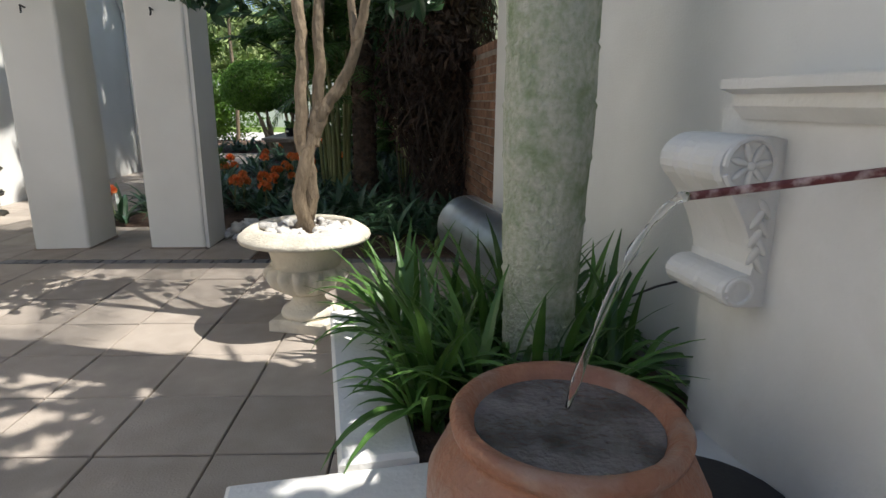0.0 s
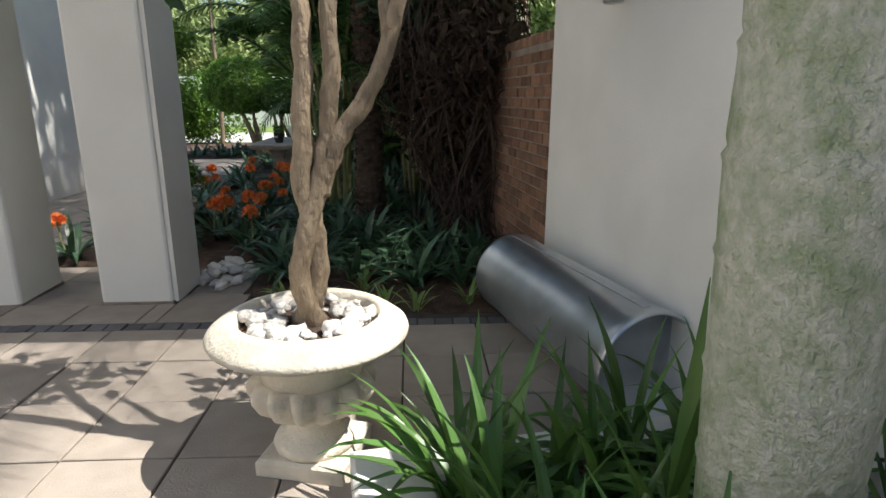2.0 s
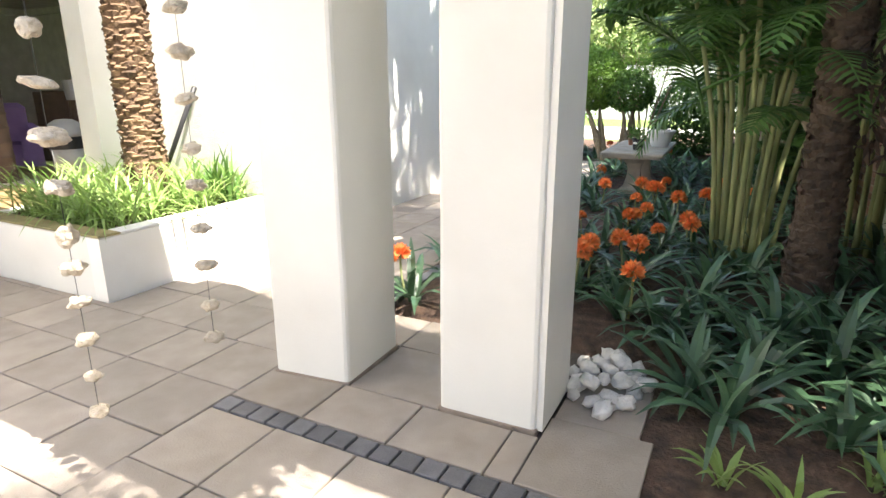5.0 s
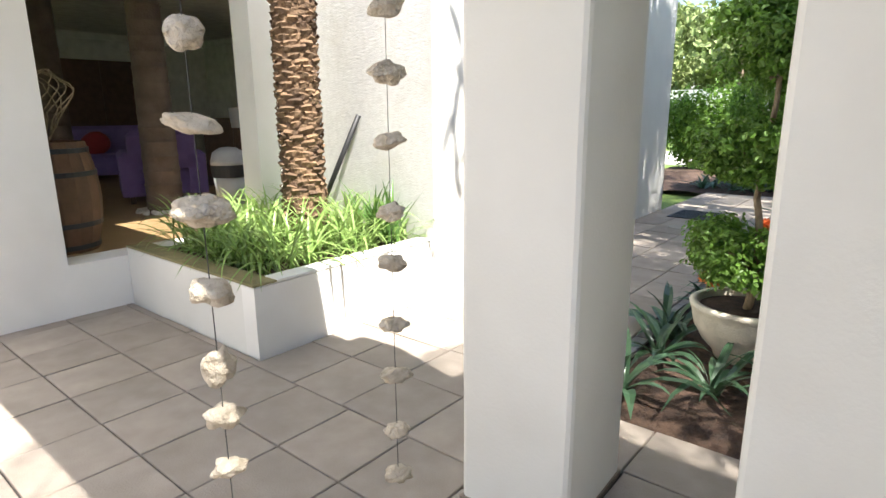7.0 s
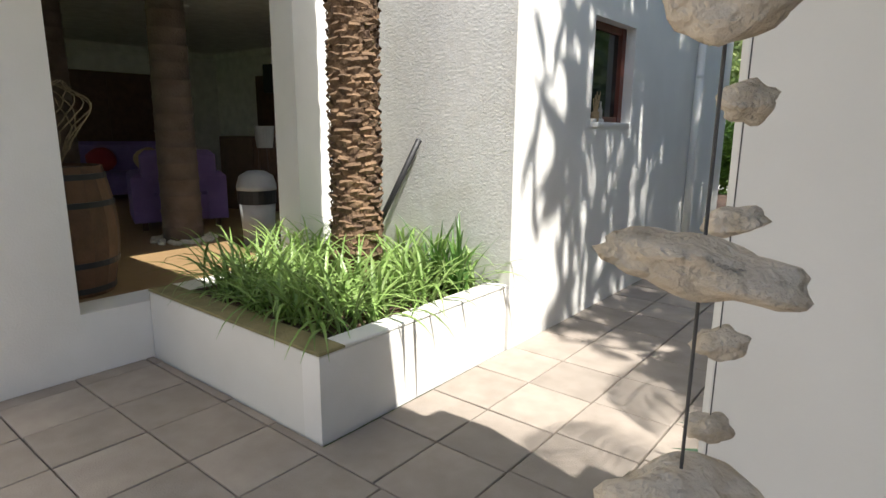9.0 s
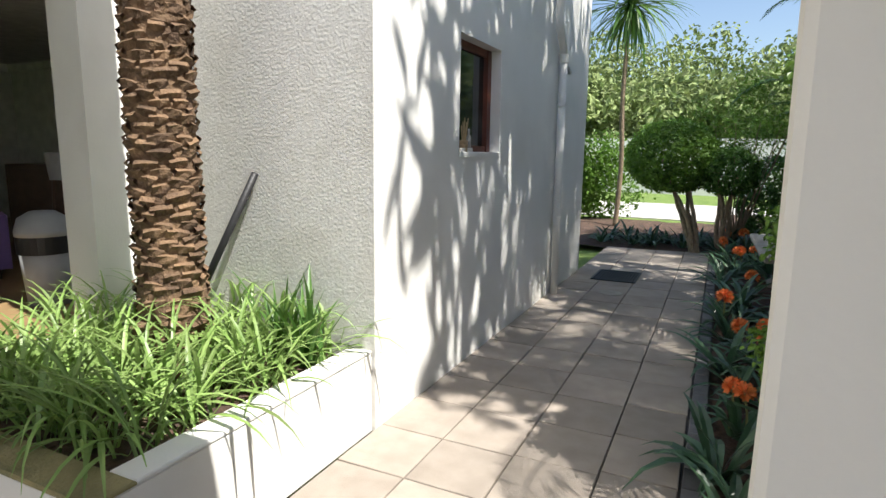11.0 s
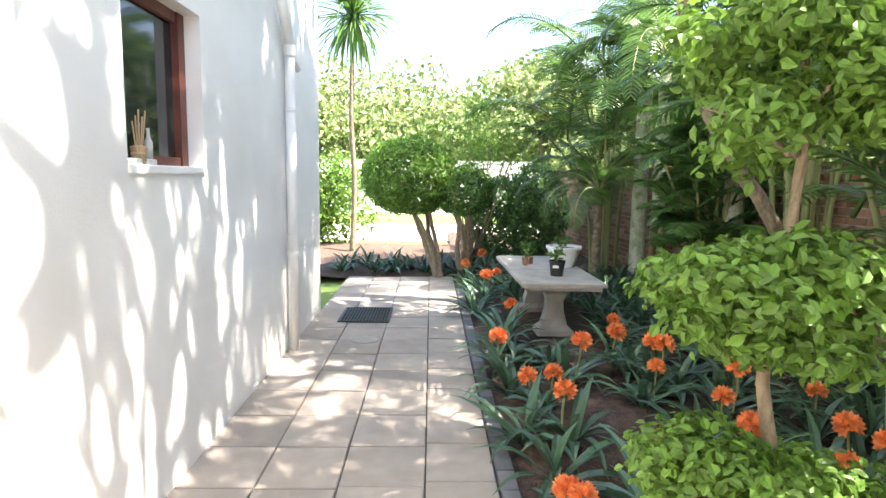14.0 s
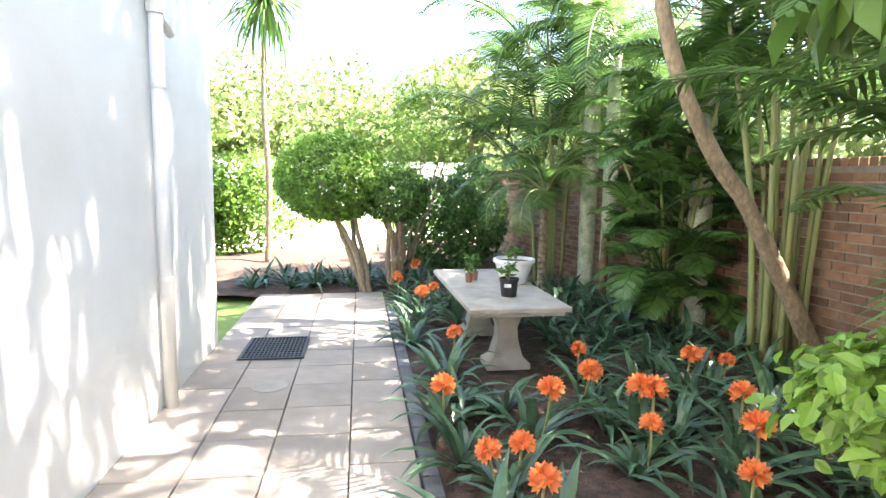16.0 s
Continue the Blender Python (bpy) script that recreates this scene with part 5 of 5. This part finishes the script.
cells = [(-2.63 + 0.47 * i, 4.888, -2.16 + 0.47 * i, 5.24) for i in range(3)] + [(-1.22, 4.888, -1.09, 5.24), (-2.72, 5.39, -2.6, 5.85), (-1.09, 4.888, -0.62, 5.42), (-1.08, 5.42, -0.68, 5.95), (-2.14, 5.24, -1.61, 5.78), (-2.6, 5.78, -2.15, 6.2), (-2.15, 5.78, -1.7, 6.2)]
for c, (x0, x1) in enumerate(((-4.43, -4.01), (-4.01, -3.575), (-3.575, -3.11), (-3.11, -2.72))):
    off = (0.45, 0.45, 0.47, 0.52)[c]
    cells += [(x0, 5.387 if k == 0 else 4.94 + off + k * 0.466, x1, 4.94 + off + (k + 1) * 0.466) for k in range(21)]
pieces("slab", path, cells, SLAB)
pieces("paver", path, [(-2.715, 5.85 + k * 0.215, -2.605, 5.85 + (k + 1) * 0.215) for k in range(39)], COBBLE, gap=0.006)
grate = thing("drain_grate", "black metal drain grate in the path", "grate", pose(-3.84, 12.49, 0.004))
part("frame", join(box(-0.29, -0.36, 0, 0.29, -0.33, 0.012), box(-0.29, 0.33, 0, 0.29, 0.36, 0.012), box(-0.29, -0.33, 0, -0.26, 0.33, 0.012), box(0.26, -0.33, 0, 0.29, 0.33, 0.012)), DARK_METAL, grate)
# flat black sheet in place of the shaded hollow under the bars
part("well", box(-0.26, -0.33, -0.001, 0.26, 0.33, 0.001), BLACK, grate)
bar, cross = to_mesh("bar", box(-0.006, -0.33, 0.001, 0.006, 0.33, 0.01), DARK_METAL), to_mesh("cross_bar", box(-0.26, -0.006, 0.001, 0.26, 0.006, 0.009), DARK_METAL)
for i in range(14):
    part("bar", bar, None, grate, at=pose(-0.23 + i * 0.0354, 0, 0))
for i in range(9):
    part("cross_bar", cross, None, grate, at=pose(0, -0.28 + i * 0.07, 0))
solid("drain_cover", lathe([(0.14, 0), (0.14, 0.006), (0.125, 0.008), (0.12, 0.005), (0.11, 0.008)], 28), CONCRETE, "round concrete inspection cover in the path", "cover", "", pose(-3.75, 11.45, 0.0))

# brick garden wall: joints recessed, bricks proud
A, B = Vector((1.56, 5.19, 0)), Vector((-0.05, 21.3, 0))
run = (B - A).length
BW = pose(A.x, A.y, 0, 0, 0, math.degrees(math.atan2(B.y - A.y, B.x - A.x)))
brick_wall = solid("wall_brick", box(0, -0.2, -0.2, run, 0, 1.78), MORTAR, "weathered red-brown brick garden wall", "wall", at=BW)
brick = [to_mesh("brick", box(-0.108, -0.004, -0.034, 0.108, 0.009 + 0.002 * k, 0.034, 0.003), BRICK) for k in range(3)]
rest = []
count = 0
for row in range(21):
    z = 0.03 + row * 0.083
    for k in range(int(run / 0.232)):
        x = 0.12 + k * 0.232 + (0.116 if row % 2 else 0)
        m = pose(x, 0, z, 0, random.uniform(-0.6, 0.6), 0)
        if (x < 2.4 or 6.2 < x < 8.2) and row > 4 and count < 300:
            part("brick", random.choice(brick), None, brick_wall, at=m)
            count += 1
        else:
            rest.append(moved(box(-0.108, -0.004, -0.034, 0.108, 0.008 + 0.004 * random.random(), 0.034), m))
tagged(part("brickwork", join(*rest), BRICK_REST, brick_wall), kind="stuff")
coping = to_mesh("coping_brick", box(-0.036, -0.215, 0, 0.036, 0.015, 0.07, 0.004), BRICK)
for k in range(189):
    part("coping_brick", coping, None, brick_wall, at=pose(0.05 + k * 0.0855, 0, 1.78, 0, 0, random.uniform(-1, 1)))
